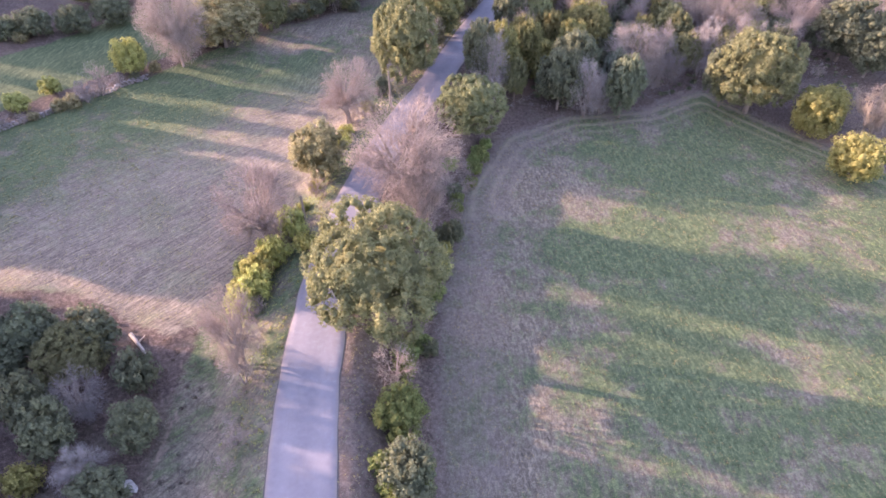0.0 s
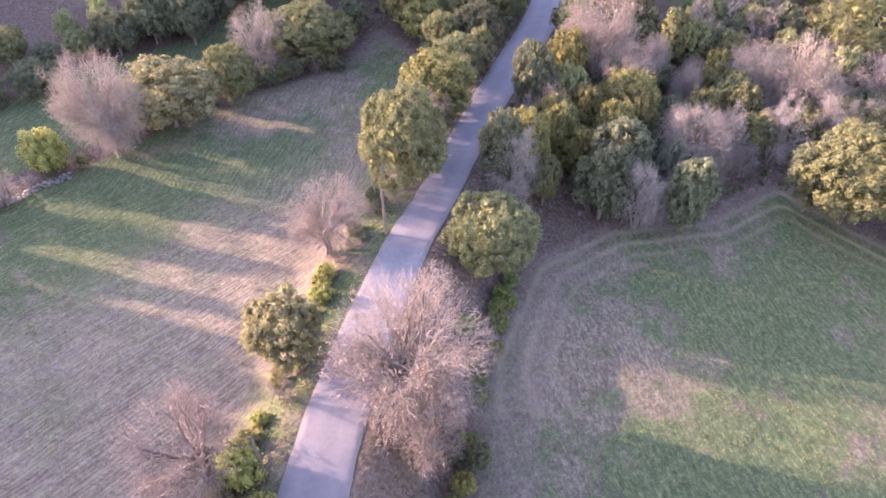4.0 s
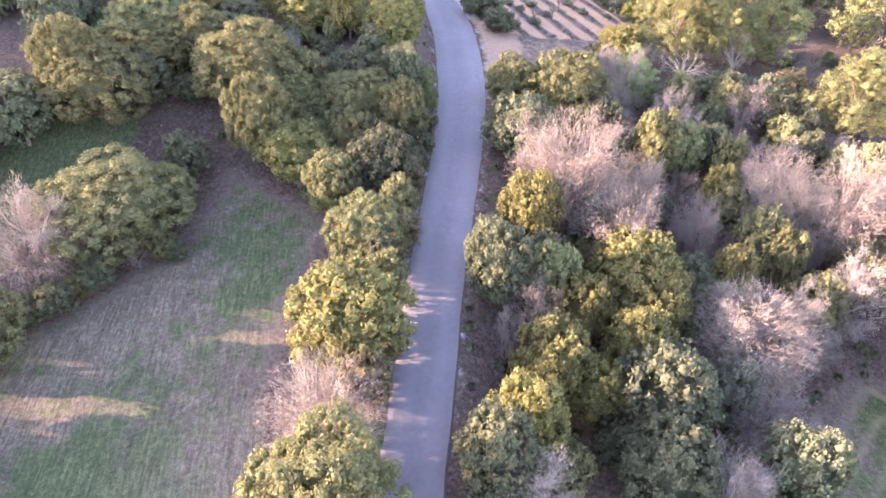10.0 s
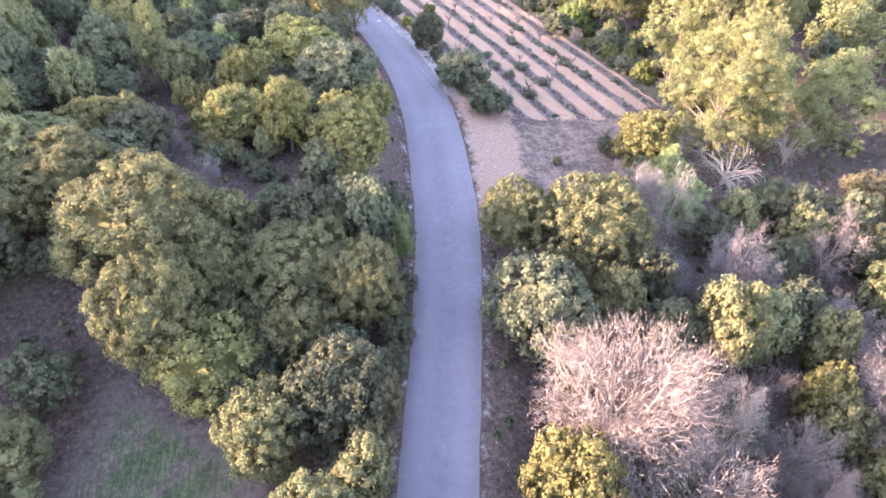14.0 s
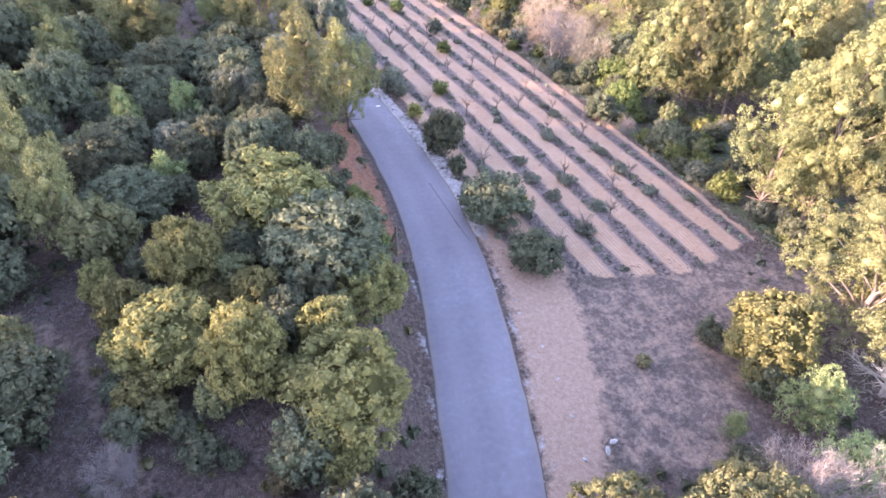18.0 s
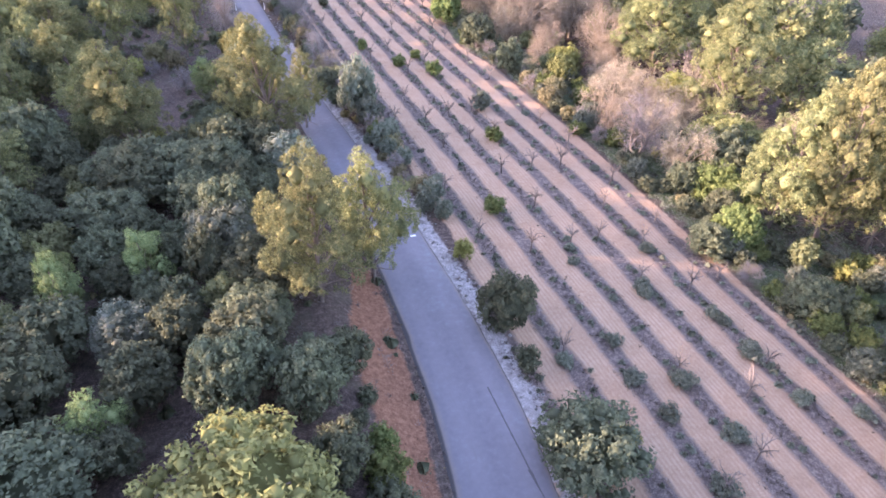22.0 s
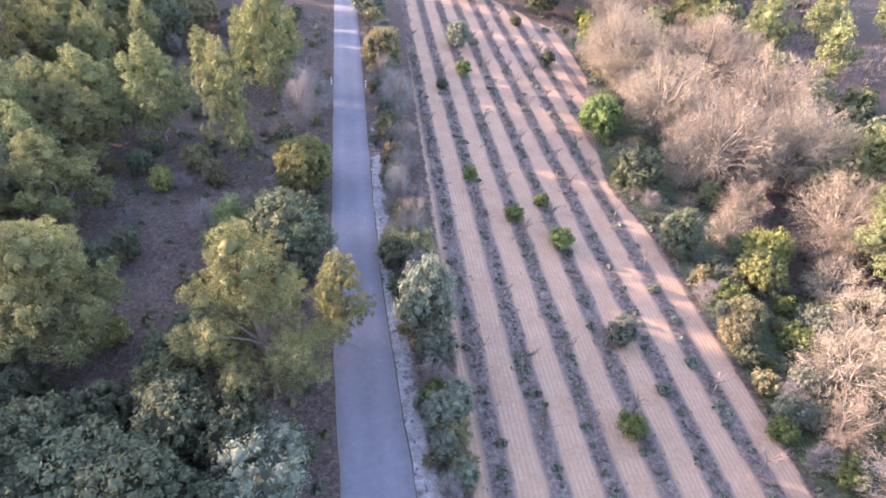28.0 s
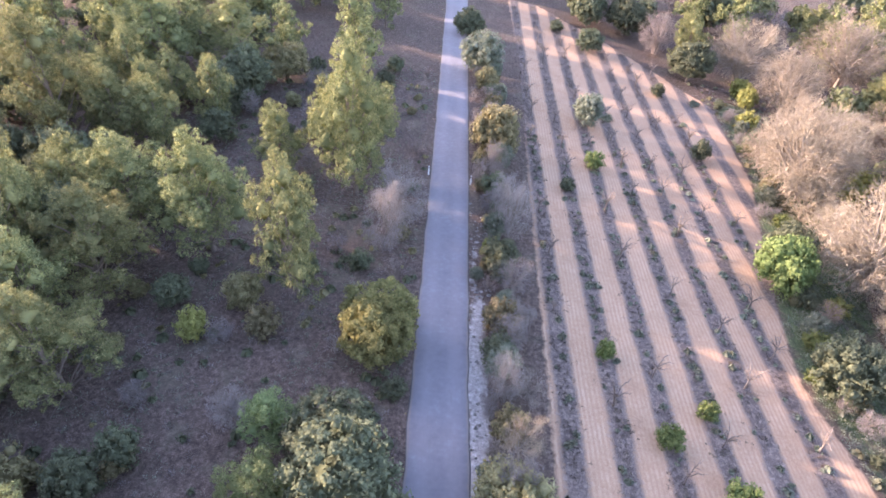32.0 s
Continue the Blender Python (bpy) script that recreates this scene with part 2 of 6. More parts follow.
def ground_material():
    m, nodes, links, b = material("field_and_forest_ground", 0.95)
    b.inputs["Specular IOR Level"].default_value = 0.1
    co = nodes.new("ShaderNodeTexCoord").outputs["Object"]

    def mask(name, spread=0.35, scale=0.8, low=0.42, high=0.58):
        a = nodes.new("ShaderNodeAttribute")
        a.attribute_name = name
        wob = noise_at(nodes, links, co, scale, 4, 0.7)
        v = calc(nodes, links, "ADD", a.outputs["Fac"], calc(nodes, links, "MULTIPLY_ADD", wob, 2 * spread, -spread))
        return ramp(nodes, links, v, ((low, (0, 0, 0)), (high, (1, 1, 1))))

    n_big = noise_at(nodes, links, co, 0.07, 4, 0.6)
    n_mid = noise_at(nodes, links, co, 0.45, 5, 0.62)
    n_small = noise_at(nodes, links, co, 3.2, 5, 0.7)
    n_fine = noise_at(nodes, links, co, 14.0, 3, 0.7)
    rough = calc(nodes, links, "MULTIPLY_ADD", n_small, 0.55, calc(nodes, links, "MULTIPLY", n_fine, 0.45))
    # litter under the trees: leaves, dry grass, bare red earth
    litter = ramp(nodes, links, rough, ((0.34, (0.03, 0.022, 0.019)), (0.5, (0.088, 0.066, 0.056)), (0.64, (0.2, 0.155, 0.13))))
    litter = blend(nodes, links, ramp(nodes, links, n_mid, ((0.52, (0, 0, 0)), (0.64, (0.55, 0.55, 0.55)))), litter, ramp(nodes, links, rough, ((0.3, (0.065, 0.058, 0.043)), (0.7, (0.16, 0.145, 0.11)))))
    litter = blend(nodes, links, ramp(nodes, links, n_big, ((0.64, (0, 0, 0)), (0.72, (0.5, 0.5, 0.5)))), litter, (0.19, 0.125, 0.09))
    # meadow: young green over straw, in drifts, with fine drill lines
    lines = []
    for turn, scale, thin in ((DRILL_SOUTH, 4.5, 0.09), (DRILL_NORTH, 5.0, 0.09), (DRILL_EAST, 4.0, 0.28)):
        mp = nodes.new("ShaderNodeMapping")
        mp.vector_type = "TEXTURE"
        mp.inputs["Rotation"].default_value = (0, 0, radians(-turn))
        mp.inputs["Scale"].default_value = (1.0, 1.0 / thin, 1.0)
        links.new(co, mp.inputs[0])
        lines.append(noise_at(nodes, links, mp.outputs[0], scale, 4, 0.7))
    sep0 = nodes.new("ShaderNodeSeparateXYZ")
    links.new(co, sep0.inputs[0])
    ploughed = nodes.new("ShaderNodeAttribute")
    ploughed.attribute_name = "ploughed"
    furrow = calc(nodes, links, "SINE", calc(nodes, links, "MULTIPLY_ADD", n_mid, 9.0, calc(nodes, links, "MULTIPLY", calc(nodes, links, "ADD", calc(nodes, links, "MULTIPLY", sep0.outputs[0], math.cos(radians(DRILL_SOUTH))), calc(nodes, links, "MULTIPLY", sep0.outputs[1], -math.sin(radians(DRILL_SOUTH)))), 18.5)))
    drill = calc(nodes, links, "MULTIPLY_ADD", calc(nodes, links, "MULTIPLY", furrow, calc(nodes, links, "MULTIPLY", n_mid, ploughed.outputs["Fac"])), 0.1, lines[0])
    for cut, other in ((calc(nodes, links, "GREATER_THAN", calc(nodes, links, "MULTIPLY_ADD", n_big, 14.0, sep0.outputs[1]), 80.0), lines[1]), (calc(nodes, links, "GREATER_THAN", sep0.outputs[0], -3.0), lines[2])):
        join = nodes.new("ShaderNodeMix")
        links.new(cut, join.inputs[0])
        links.new(drill, join.inputs[2])
        links.new(other, join.inputs[3])
        drill = join.outputs[0]
    mottle = calc(nodes, links, "MULTIPLY_ADD", drill, 0.36, calc(nodes, links, "MULTIPLY_ADD", n_fine, 0.36, calc(nodes, links, "MULTIPLY", n_small, 0.28)))
    straw = ramp(nodes, links, mottle, ((0.39, (0.057, 0.049, 0.039)), (0.5, (0.136, 0.115, 0.091)), (0.61, (0.275, 0.233, 0.18))))
    green = ramp(nodes, links, mottle, ((0.39, (0.025, 0.044, 0.02)), (0.5, (0.061, 0.092, 0.043)), (0.61, (0.142, 0.174, 0.083))))
    lush = calc(nodes, links, "ADD", calc(nodes, links, "MULTIPLY_ADD", n_big, 0.95, calc(nodes, links, "MULTIPLY", n_mid, 0.75)), calc(nodes, links, "MULTIPLY", drill, 0.5))
    bias = nodes.new("ShaderNodeAttribute")
    bias.attribute_name = "lush"
    lush = calc(nodes, links, "ADD", lush, bias.outputs["Fac"])
    meadow = blend(nodes, links, ramp(nodes, links, calc(nodes, links, "MULTIPLY", lush, 0.6), ((0.545, (0.07, 0.07, 0.07)), (0.64, (0.9, 0.9, 0.9)))), straw, green)
    meadow = blend(nodes, links, calc(nodes, links, "MULTIPLY", calc(nodes, links, "MULTIPLY", ploughed.outputs["Fac"], n_mid), 0.9), meadow, ramp(nodes, links, mottle, ((0.39, (0.115, 0.087, 0.07)), (0.5, (0.212, 0.178, 0.14)), (0.61, (0.385, 0.318, 0.25)))))
    rim = nodes.new("ShaderNodeAttribute")
    rim.attribute_name = "rim"
    tyre = calc(nodes, links, "POWER", calc(nodes, links, "ABSOLUTE", calc(nodes, links, "SINE", calc(nodes, links, "MULTIPLY_ADD", n_mid, 0.9, calc(nodes, links, "MULTIPLY", rim.outputs["Fac"], 1.9)))), 5.0)
    worn = calc(nodes, links, "MULTIPLY", ramp(nodes, links, calc(nodes, links, "MULTIPLY", rim.outputs["Fac"], 0.1), ((0.08, (0.9, 0.9, 0.9)), (0.55, (0, 0, 0)))), calc(nodes, links, "MULTIPLY", tyre, calc(nodes, links, "MULTIPLY", n_mid, 1.0)))
    meadow = blend(nodes, links, worn, meadow, (0.33, 0.27, 0.2))
    # tilled red earth with weedy rows and tine marks
    sep = nodes.new("ShaderNodeSeparateXYZ")
    links.new(co, sep.inputs[0])
    u = calc(nodes, links, "MULTIPLY_ADD", calc(nodes, links, "SUBTRACT", sep.outputs[1], 185.0), -ROW_SLOPE, calc(nodes, links, "SUBTRACT", sep.outputs[0], ROW_X))
    row = calc(nodes, links, "PINGPONG", calc(nodes, links, "DIVIDE", u, ROW_STEP), 0.5)
    wob = calc(nodes, links, "MULTIPLY_ADD", n_small, 0.24, calc(nodes, links, "MULTIPLY", n_mid, 0.16))
    weedy = ramp(nodes, links, calc(nodes, links, "SUBTRACT", calc(nodes, links, "ADD", row, wob), 0.16), ((0.265, (0, 0, 0)), (0.375, (1, 1, 1))))
    tine = calc(nodes, links, "SINE", calc(nodes, links, "MULTIPLY", u, 19.0))
    earth = ramp(nodes, links, calc(nodes, links, "MULTIPLY_ADD", n_mid, 0.4, calc(nodes, links, "MULTIPLY", rough, 0.6)), ((0.32, (0.25, 0.152, 0.1)), (0.5, (0.38, 0.255, 0.172)), (0.68, (0.5, 0.362, 0.258))))
    earth = blend(nodes, links, calc(nodes, links, "MULTIPLY", calc(nodes, links, "MULTIPLY_ADD", tine, 0.3, 0.3), calc(nodes, links, "MULTIPLY_ADD", n_mid, 2.0, -0.45)), earth, (0.25, 0.155, 0.11))
    weeds = ramp(nodes, links, rough, ((0.34, (0.055, 0.044, 0.039)), (0.5, (0.14, 0.112, 0.1)), (0.66, (0.29, 0.235, 0.205))))
    tilled = blend(nodes, links, weedy, earth, weeds)
    gravel = ramp(nodes, links, rough, ((0.32, (0.13, 0.122, 0.118)), (0.5, (0.28, 0.266, 0.26)), (0.68, (0.5, 0.482, 0.47))))
    pinkish = ramp(nodes, links, rough, ((0.32, (0.21, 0.14, 0.103)), (0.5, (0.315, 0.218, 0.162)), (0.68, (0.41, 0.305, 0.238))))
    redbank = ramp(nodes, links, rough, ((0.36, (0.09, 0.044, 0.028)), (0.5, (0.215, 0.108, 0.068)), (0.66, (0.345, 0.19, 0.122))))
    out = blend(nodes, links, mask("meadow"), litter, meadow)
    out = blend(nodes, links, mask("bare", 0.5, 0.8, 0.3, 0.85), out, ramp(nodes, links, rough, ((0.25, (0.08, 0.064, 0.055)), (0.5, (0.142, 0.117, 0.1)), (0.75, (0.225, 0.19, 0.165)))))
    out = blend(nodes, links, mask("tilled", 0.25), out, tilled)
    out = blend(nodes, links, mask("pinkish", 0.55, 0.8, 0.36, 0.7), out, pinkish)
    out = blend(nodes, links, mask("path"), out, ramp(nodes, links, rough, ((0.25, (0.11, 0.08, 0.062)), (0.5, (0.2, 0.15, 0.12)), (0.75, (0.29, 0.23, 0.19)))))
    out = blend(nodes, links, mask("redbank"), out, redbank)
    out = blend(nodes, links, mask("gravel", 0.4, 1.4), out, gravel)
    links.new(out, b.inputs["Base Color"])
    bumped(nodes, links, b, calc(nodes, links, "ADD", rough, calc(nodes, links, "MULTIPLY", drill, 0.3)), 0.85, 0.12)
    return m


ASPHALT, GROUND = asphalt_material(), ground_material()
# ---- the lie of the land ----
def eased(v, stations, values, spread=6.0):
    """A soft line through a few stations."""
    v = np.asarray(v, float)
    return sum(w * np.interp(v + k * spread, stations, values) for k, w in ((-1, 0.2), (-0.5, 0.2), (0, 0.2), (0.5, 0.2), (1, 0.2)))


def soft(v, a, b):
    q = np.clip((np.asarray(v, float) - a) / (b - a), 0.0, 1.0)
    return q * q * (3 - 2 * q)


ROAD_Y = (-30, 0, 10, 18.6, 25.6, 34, 42.8, 50, 55.8, 64.6, 71, 76.4, 81, 88.3, 98, 108, 118, 130, 138, 147, 157, 168, 177, 183, 194, 204, 220, 240, 290, 400)
ROAD_X = (-3, -5.6, -7.0, -8.25, -9.1, -9.3, -8.66, -7.5, -6.2, -3.9, -1.3, 0.45, 2.3, 4.7, 8.4, 12.2, 15.6, 18.4, 19.9, 20.7, 20.4, 19.5, 18.5, 17.5, 15.9, 14.7, 13.0, 10.9, 5.5, -6)


def road_x(y):
    return eased(y, ROAD_Y, ROAD_X, 3.0)


def road_z(y):
    return eased(y, (-20, 15, 29, 42, 50, 65, 70, 76, 83, 92, 130, 165, 185, 215, 300), (-4.0, -3.4, -3.0, -2.3, -2.1, -1.9, -1.5, -0.8, -0.35, 0.0, 0.9, 0.7, 0.0, -1.1, -3.5), 6)


def road_half(y):
    return eased(y, (0, 80, 96, 116, 124, 142, 165, 200), (2.1, 1.95, 2.2, 2.55, 2.75, 2.7, 2.2, 1.9), 6)


def ground_z(x, y):
    x, y = np.asarray(x, float), np.asarray(y, float)
    dx, base = x - road_x(y), road_z(y)
    right = eased(y, (0, 50, 70, 88, 108, 130, 170, 215, 262, 330), (-6.2, -5.8, -5.4, -4.2, -0.6, 0.3, 0.0, -1.5, -3.4, -4.5), 8)
    right = right - 0.085 * np.clip(dx - 9, 0, 34) * soft(y, 100, 140)
    left = eased(y, (0, 25, 40, 60, 92, 107, 113, 121, 133, 155, 175, 195, 215, 240, 280), (-5.4, -5.0, -4.7, -3.9, -2.4, -1.5, 0.8, 4.3, 4.9, 3.4, 1.8, 0.1, -0.8, -1.5, -2.5), 5)
    left = left + 0.05 * np.clip(-dx - 26, 0, 40) * soft(y, 60, 80)
    wide = 5.5 + 2.5 * soft(y, 45, 70) - 2.5 * soft(y, 85, 115)
    side = np.where(dx > 0, right - base, left - base)
    d = np.abs(dx) - road_half(y) - 0.5
    rough = 0.10 * np.sin(0.61 * x + 0.37 * y) * np.sin(0.23 * x - 0.53 * y + 1.1) + 0.06 * np.sin(1.3 * x + 0.9 * y)
    return base + side * soft(d, 0, wide) + rough * soft(d, 0.2, 3) - 0.16 * (1 - soft(d, -1.6, -0.45)) - 0.03 * (1 - soft(d, -0.5, 0.3))

# ---- ground and road ----
def mesh_object(name, verts, faces, mat, parent=None, label=""):
    me = bpy.data.meshes.new(name)
    me.from_pydata([tuple(v) for v in verts], [], [tuple(f) for f in faces])
    me.materials.append(mat)
    ob = new(name, me)
    if parent:
        ob.parent = parent
    if label:
        ob["label"] = label
    return ob


def part(name, bm, mat, parent, label=""):
    me = bpy.data.meshes.new(name)
    bm.to_mesh(me)
    bm.free()
    me.materials.append(mat)
    ob = new(name, me)
    ob.parent = parent
    if label:
        ob["label"] = label
    return ob


def inside(px, py, poly, edge=1.0):
    """How far points lie inside a polygon: 0.5 on its edge, 1 well in, 0 well out."""
    poly = np.array(poly, float)
    a, b = poly, np.roll(poly, -1, axis=0)
    odd, near = np.zeros(px.shape, bool), np.full(px.shape, 1e9)
    for (ax, ay), (bx, by) in zip(a, b):
        cross = ((ay > py) != (by > py)) & (px < (bx - ax) * (py - ay) / (by - ay + 1e-12) + ax)
        odd ^= cross
        q = np.clip(((px - ax) * (bx - ax) + (py - ay) * (by - ay)) / ((bx - ax) ** 2 + (by - ay) ** 2), 0, 1)
        near = np.minimum(near, np.hypot(px - ax - q * (bx - ax), py - ay - q * (by - ay)))
    return np.clip(0.5 + np.where(odd, near, -near) / (2 * edge), 0, 1)


FIELD_EAST = ((0.3, -30), (0.3, 20), (-0.2, 35), (2.6, 54), (7.5, 65), (15, 70), (25, 71.5), (34.5, 77), (39, 70), (44, 64), (50, 56), (70, 40), (75, -30))
FIELD_WEST = ((-56, 38), (-31, 37.5), (-21.5, 32.5), (-19, 34), (-18, 40), (-15.5, 46), (-13, 52), (-9.5, 62), (-9, 72), (-7.5, 88), (-2, 102), (-9.5, 109), (-14, 100.5), (-27.8, 90.5), (-38, 76), (-51, 63.5), (-58, 57))
FIELD_FAR = ((-53, 67), (-39, 80), (-31, 92), (-31, 95), (-40, 103), (-44, 99.6), (-47.2, 95.2), (-52, 88), (-56, 82), (-62, 76), (-72, 66), (-66, 56))
FIELD_SMALL = ((-31, 95), (-17, 116), (-24, 118), (-29.5, 114), (-34, 106.5), (-40, 102.5))
ORCHARD = ((22.8, 141), (25.5, 136), (31.5, 133.3), (38, 132.3), (47.6, 135), (46.3, 151), (44.6, 186), (43.5, 203), (41, 214), (41.6, 221), (43.5, 233), (45.7, 246), (45.3, 267), (32, 286), (19, 301), (14, 301), (17.5, 270), (19.5, 240), (21.3, 215), (23.2, 190), (24.5, 165))
DRIVE = ((18.0, 116), (20.5, 125), (22.6, 133), (23.4, 141), (25.0, 138.5), (28.0, 134.5), (27.2, 131), (25.2, 124.5), (21.8, 117.5))
APRON = ((22, 119), (25, 134.5), (47, 134), (50, 127), (38, 122), (30, 114))
RED_BANK = ((15.2, 140), (16.3, 140), (17.1, 148), (17.2, 158), (16.7, 163.5), (15.4, 163), (13.9, 154), (14.0, 147))


TERRACE_PATH = ((-9.5, 137.5), (-7.2, 135.6), (-5.4, 133.6), (-4.2, 131.0), (-3.4, 128.4), (-2.4, 126.2), (-1.2, 123.6))


HEATH = ((47.8, 134), (46.4, 152), (44.7, 187), (43.6, 204), (41, 215), (41.6, 222), (43.6, 234), (45.6, 247), (46, 270), (52, 270), (53, 240), (50, 215), (58, 187), (62, 150), (62, 128), (52, 128))


def along(px, py, line, wide):
    """1 on a line of stations, falling to 0 beside it."""
    near = np.full(px.shape, 1e9)
    for (ax, ay), (bx, by) in zip(line, line[1:]):
        q = np.clip(((px - ax) * (bx - ax) + (py - ay) * (by - ay)) / ((bx - ax) ** 2 + (by - ay) ** 2), 0, 1)
        near = np.minimum(near, np.hypot(px - ax - q * (bx - ax), py - ay - q * (by - ay)))
    return np.clip(1.15 - near / wide, 0, 1)


def ground_sheet():
    xs = np.concatenate([-np.geomspace(2600, 75, 26)[:-1], np.arange(-75, 80, 1.05), np.geomspace(80, 2600, 26)])
    ys = np.concatenate([-np.geomspace(2600, 12, 26)[:-1], np.arange(-12, 312, 1.05), np.geomspace(312, 2600, 24)])
    X, Y = np.meshgrid(xs, ys)
    Z = ground_z(X, Y)
    n, k = len(xs), len(ys)
    me = bpy.data.meshes.new("ground")
    me.vertices.add(n * k)
    me.vertices.foreach_set("co", np.stack([X, Y, Z], -1).ravel())
    i = (np.arange(k - 1)[:, None] * n + np.arange(n - 1)[None, :]).ravel()
    quads = np.stack([i, i + 1, i + n + 1, i + n], 1)
    me.loops.add(quads.size)
    me.loops.foreach_set("vertex_index", quads.ravel())
    me.polygons.add(len(quads))
    me.polygons.foreach_set("loop_start", np.arange(len(quads)) * 4)
    me.polygons.foreach_set("use_smooth", np.ones(len(quads), bool))
    me.update(calc_edges=True)
    dx = X - road_x(Y)
    d = np.abs(dx) - road_half(Y)
    off = np.clip(0.5 + d / 2, 0, 1)
    east, west, far = inside(X, Y, FIELD_EAST, 1.2), inside(X, Y, FIELD_WEST, 1.2), inside(X, Y, FIELD_FAR, 1.2)
    verge = np.clip(0.5 + (np.where(dx < 0, 8.0, 3.0) - d) / 3, 0, 1) * np.clip((90 - Y) / 8 + 0.5, 0, 1) * np.where(dx < 0, 0.85, 0.3)
    slope = -0.75 * X + 0.66 * Y - 63
    layers = {
        "meadow": np.maximum.reduce([east, west, far, inside(X, Y, FIELD_SMALL, 1.2), verge, 0.8 * inside(X, Y, HEATH, 2.0)]),
        "ploughed": west * soft(slope, 6, -6) * (Y < 84),
        "rim": (inside(X, Y, FIELD_EAST, 12) - 0.5) * 24 * (east > 0.2) * soft(Y, 38, 58) + 40.0 * (soft(Y, 38, 58) < 0.5) + 40.0 * (east <= 0.2),
        "lush": 0.34 * far - 0.15 * east + 0.13 * east * soft(X - 0.14 * Y, 1, 13) + west * (0.32 * soft(slope, -14, 8) - 0.26 - 0.2 * soft(Y, 74, 92)) + (-0.08 - 0.06 * soft(Y, 42, 28)) * verge * (west < 0.5) + 0.12 * inside(X, Y, FIELD_SMALL, 1.2) - 0.02 * inside(X, Y, HEATH, 1.0),
        "bare": np.maximum.reduce([0.72 * inside(X, Y, APRON, 2.5), 0.62 * ((east > 0) & (east < 1)) * 1.0, 0.6 * inside(X, Y, ((0.2, 20), (5, 20), (5.5, 40), (8, 54), (11, 62), (18, 67), (8, 66), (2.6, 54), (0.0, 36)), 1.5), 0.6 * ((west > 0) & (west < 1) & (Y > 85)) * 1.0, 0.6 * np.clip(0.5 + (3.0 - d) / 2, 0, 1) * (dx > 0) * (Y < 62)]),
        "tilled": inside(X, Y, ORCHARD, 0.9),
        "pinkish": np.maximum(1.1 * inside(X, Y, DRIVE, 1.0), 0.44 * inside(X, Y, APRON, 2.0)),
        "path": 0.6 * np.clip(1.15 - np.abs(X + 18.5 + 0.12 * (Y - 25)) / 0.9, 0, 1) * np.clip((34 - Y) / 3, 0, 1) + 0.62 * along(X, Y, TERRACE_PATH, 1.5),
        "redbank": inside(X, Y, RED_BANK, 0.8),
        "gravel": np.maximum(np.clip(1 - np.abs(d - 0.7) / 1.5, 0, 1) * (dx > 0) * np.clip((Y - 136) / 6, 0, 1) * np.clip((240 - Y) / 30, 0, 1) * 0.95, np.clip(1 - np.abs(d - 0.5) / 1.1, 0, 1) * np.clip((Y - 70) / 10, 0, 1) * np.clip((150 - Y) / 10, 0, 1) * 0.55),
    }
    for name, values in layers.items():
        me.attributes.new(name, "FLOAT", "POINT").data.foreach_set("value", np.asarray(values, np.float32).ravel())
    me.materials.append(GROUND)
    ob = new("ground", me)
    return tagged(ob, "grassy fields, tilled red earth and leaf litter on rolling ground", "ground", kind="structure")


def road_strip():
    ys = np.arange(-40, 330, 1.0)
    n, verts, faces, uvs = 11, [], [], []
    for j, y in enumerate(ys):
        x, half, z = float(road_x(y)), float(road_half(y)), float(road_z(y))
        heading = (float(road_x(y + 0.5)) - float(road_x(y - 0.5)))
        side = Vector((1, -heading, 0)).normalized()
        for i in range(n):
            q = max(-1.0, min(1.0, (i - 1) / (n - 3) * 2 - 1))
            ragged = (0.10 * noise.noise((y * 0.35, q * 9, 0)) + 0.06 * noise.noise((y * 1.3, q * 9, 4))) if abs(q) == 1 else 0.0
            lip = i in (0, n - 1)
            p = Vector((x, y, z)) + side * (q * half + ragged + (math.copysign(0.2 + (0.35 if 110 < y < 168 else 0.12) * (q < 0) * (y > 104) + 0.12 * noise.noise((y * 0.8, q * 5, 7)), q) if lip else 0.0))
            verts.append((p.x, p.y, z + 0.04 * (1 - q * q) - ((0.04 if 110 < y < 168 and q < 0 else 0.1) if lip else 0.0)))
            uvs.append((0.5 + q / 2 * (1.08 if lip else 1.0), y))
    for j in range(len(ys) - 1):
        for i in range(n - 1):
            a = j * n + i
            faces.append((a, a + 1, a + n + 1, a + n))
    ob = mesh_object("road", verts, faces, ASPHALT)
    layer = ob.data.uv_layers.new(name="UVMap")
    for loop in ob.data.loops:
        layer.data[loop.index].uv = uvs[loop.vertex_index]
    ob.data.polygons.foreach_set("use_smooth", [True] * len(ob.data.polygons))
    return tagged(ob, "narrow worn grey asphalt country road with ragged edges", "road", kind="structure")


ground, road = ground_sheet(), road_strip()

# ---- plants ----
def raw_mesh(name, verts, faces, mat):
    """A mesh from an array of corners and an array of faces that all have the same number of corners."""
    me = bpy.data.meshes.new(name)
    verts, faces = np.asarray(verts, np.float32), np.asarray(faces, np.int32)
    me.vertices.add(len(verts))
    me.vertices.foreach_set("co", verts.ravel())
    me.loops.add(faces.size)
    me.loops.foreach_set("vertex_index", faces.ravel())
    me.polygons.add(len(faces))
    me.polygons.foreach_set("loop_start", np.arange(len(faces), dtype=np.int32) * faces.shape[1])
    me.update(calc_edges=True)
    me.materials.append(mat)
    return me


def unit(v):
    return v / np.maximum(np.linalg.norm(v, axis=-1, keepdims=True), 1e-9)


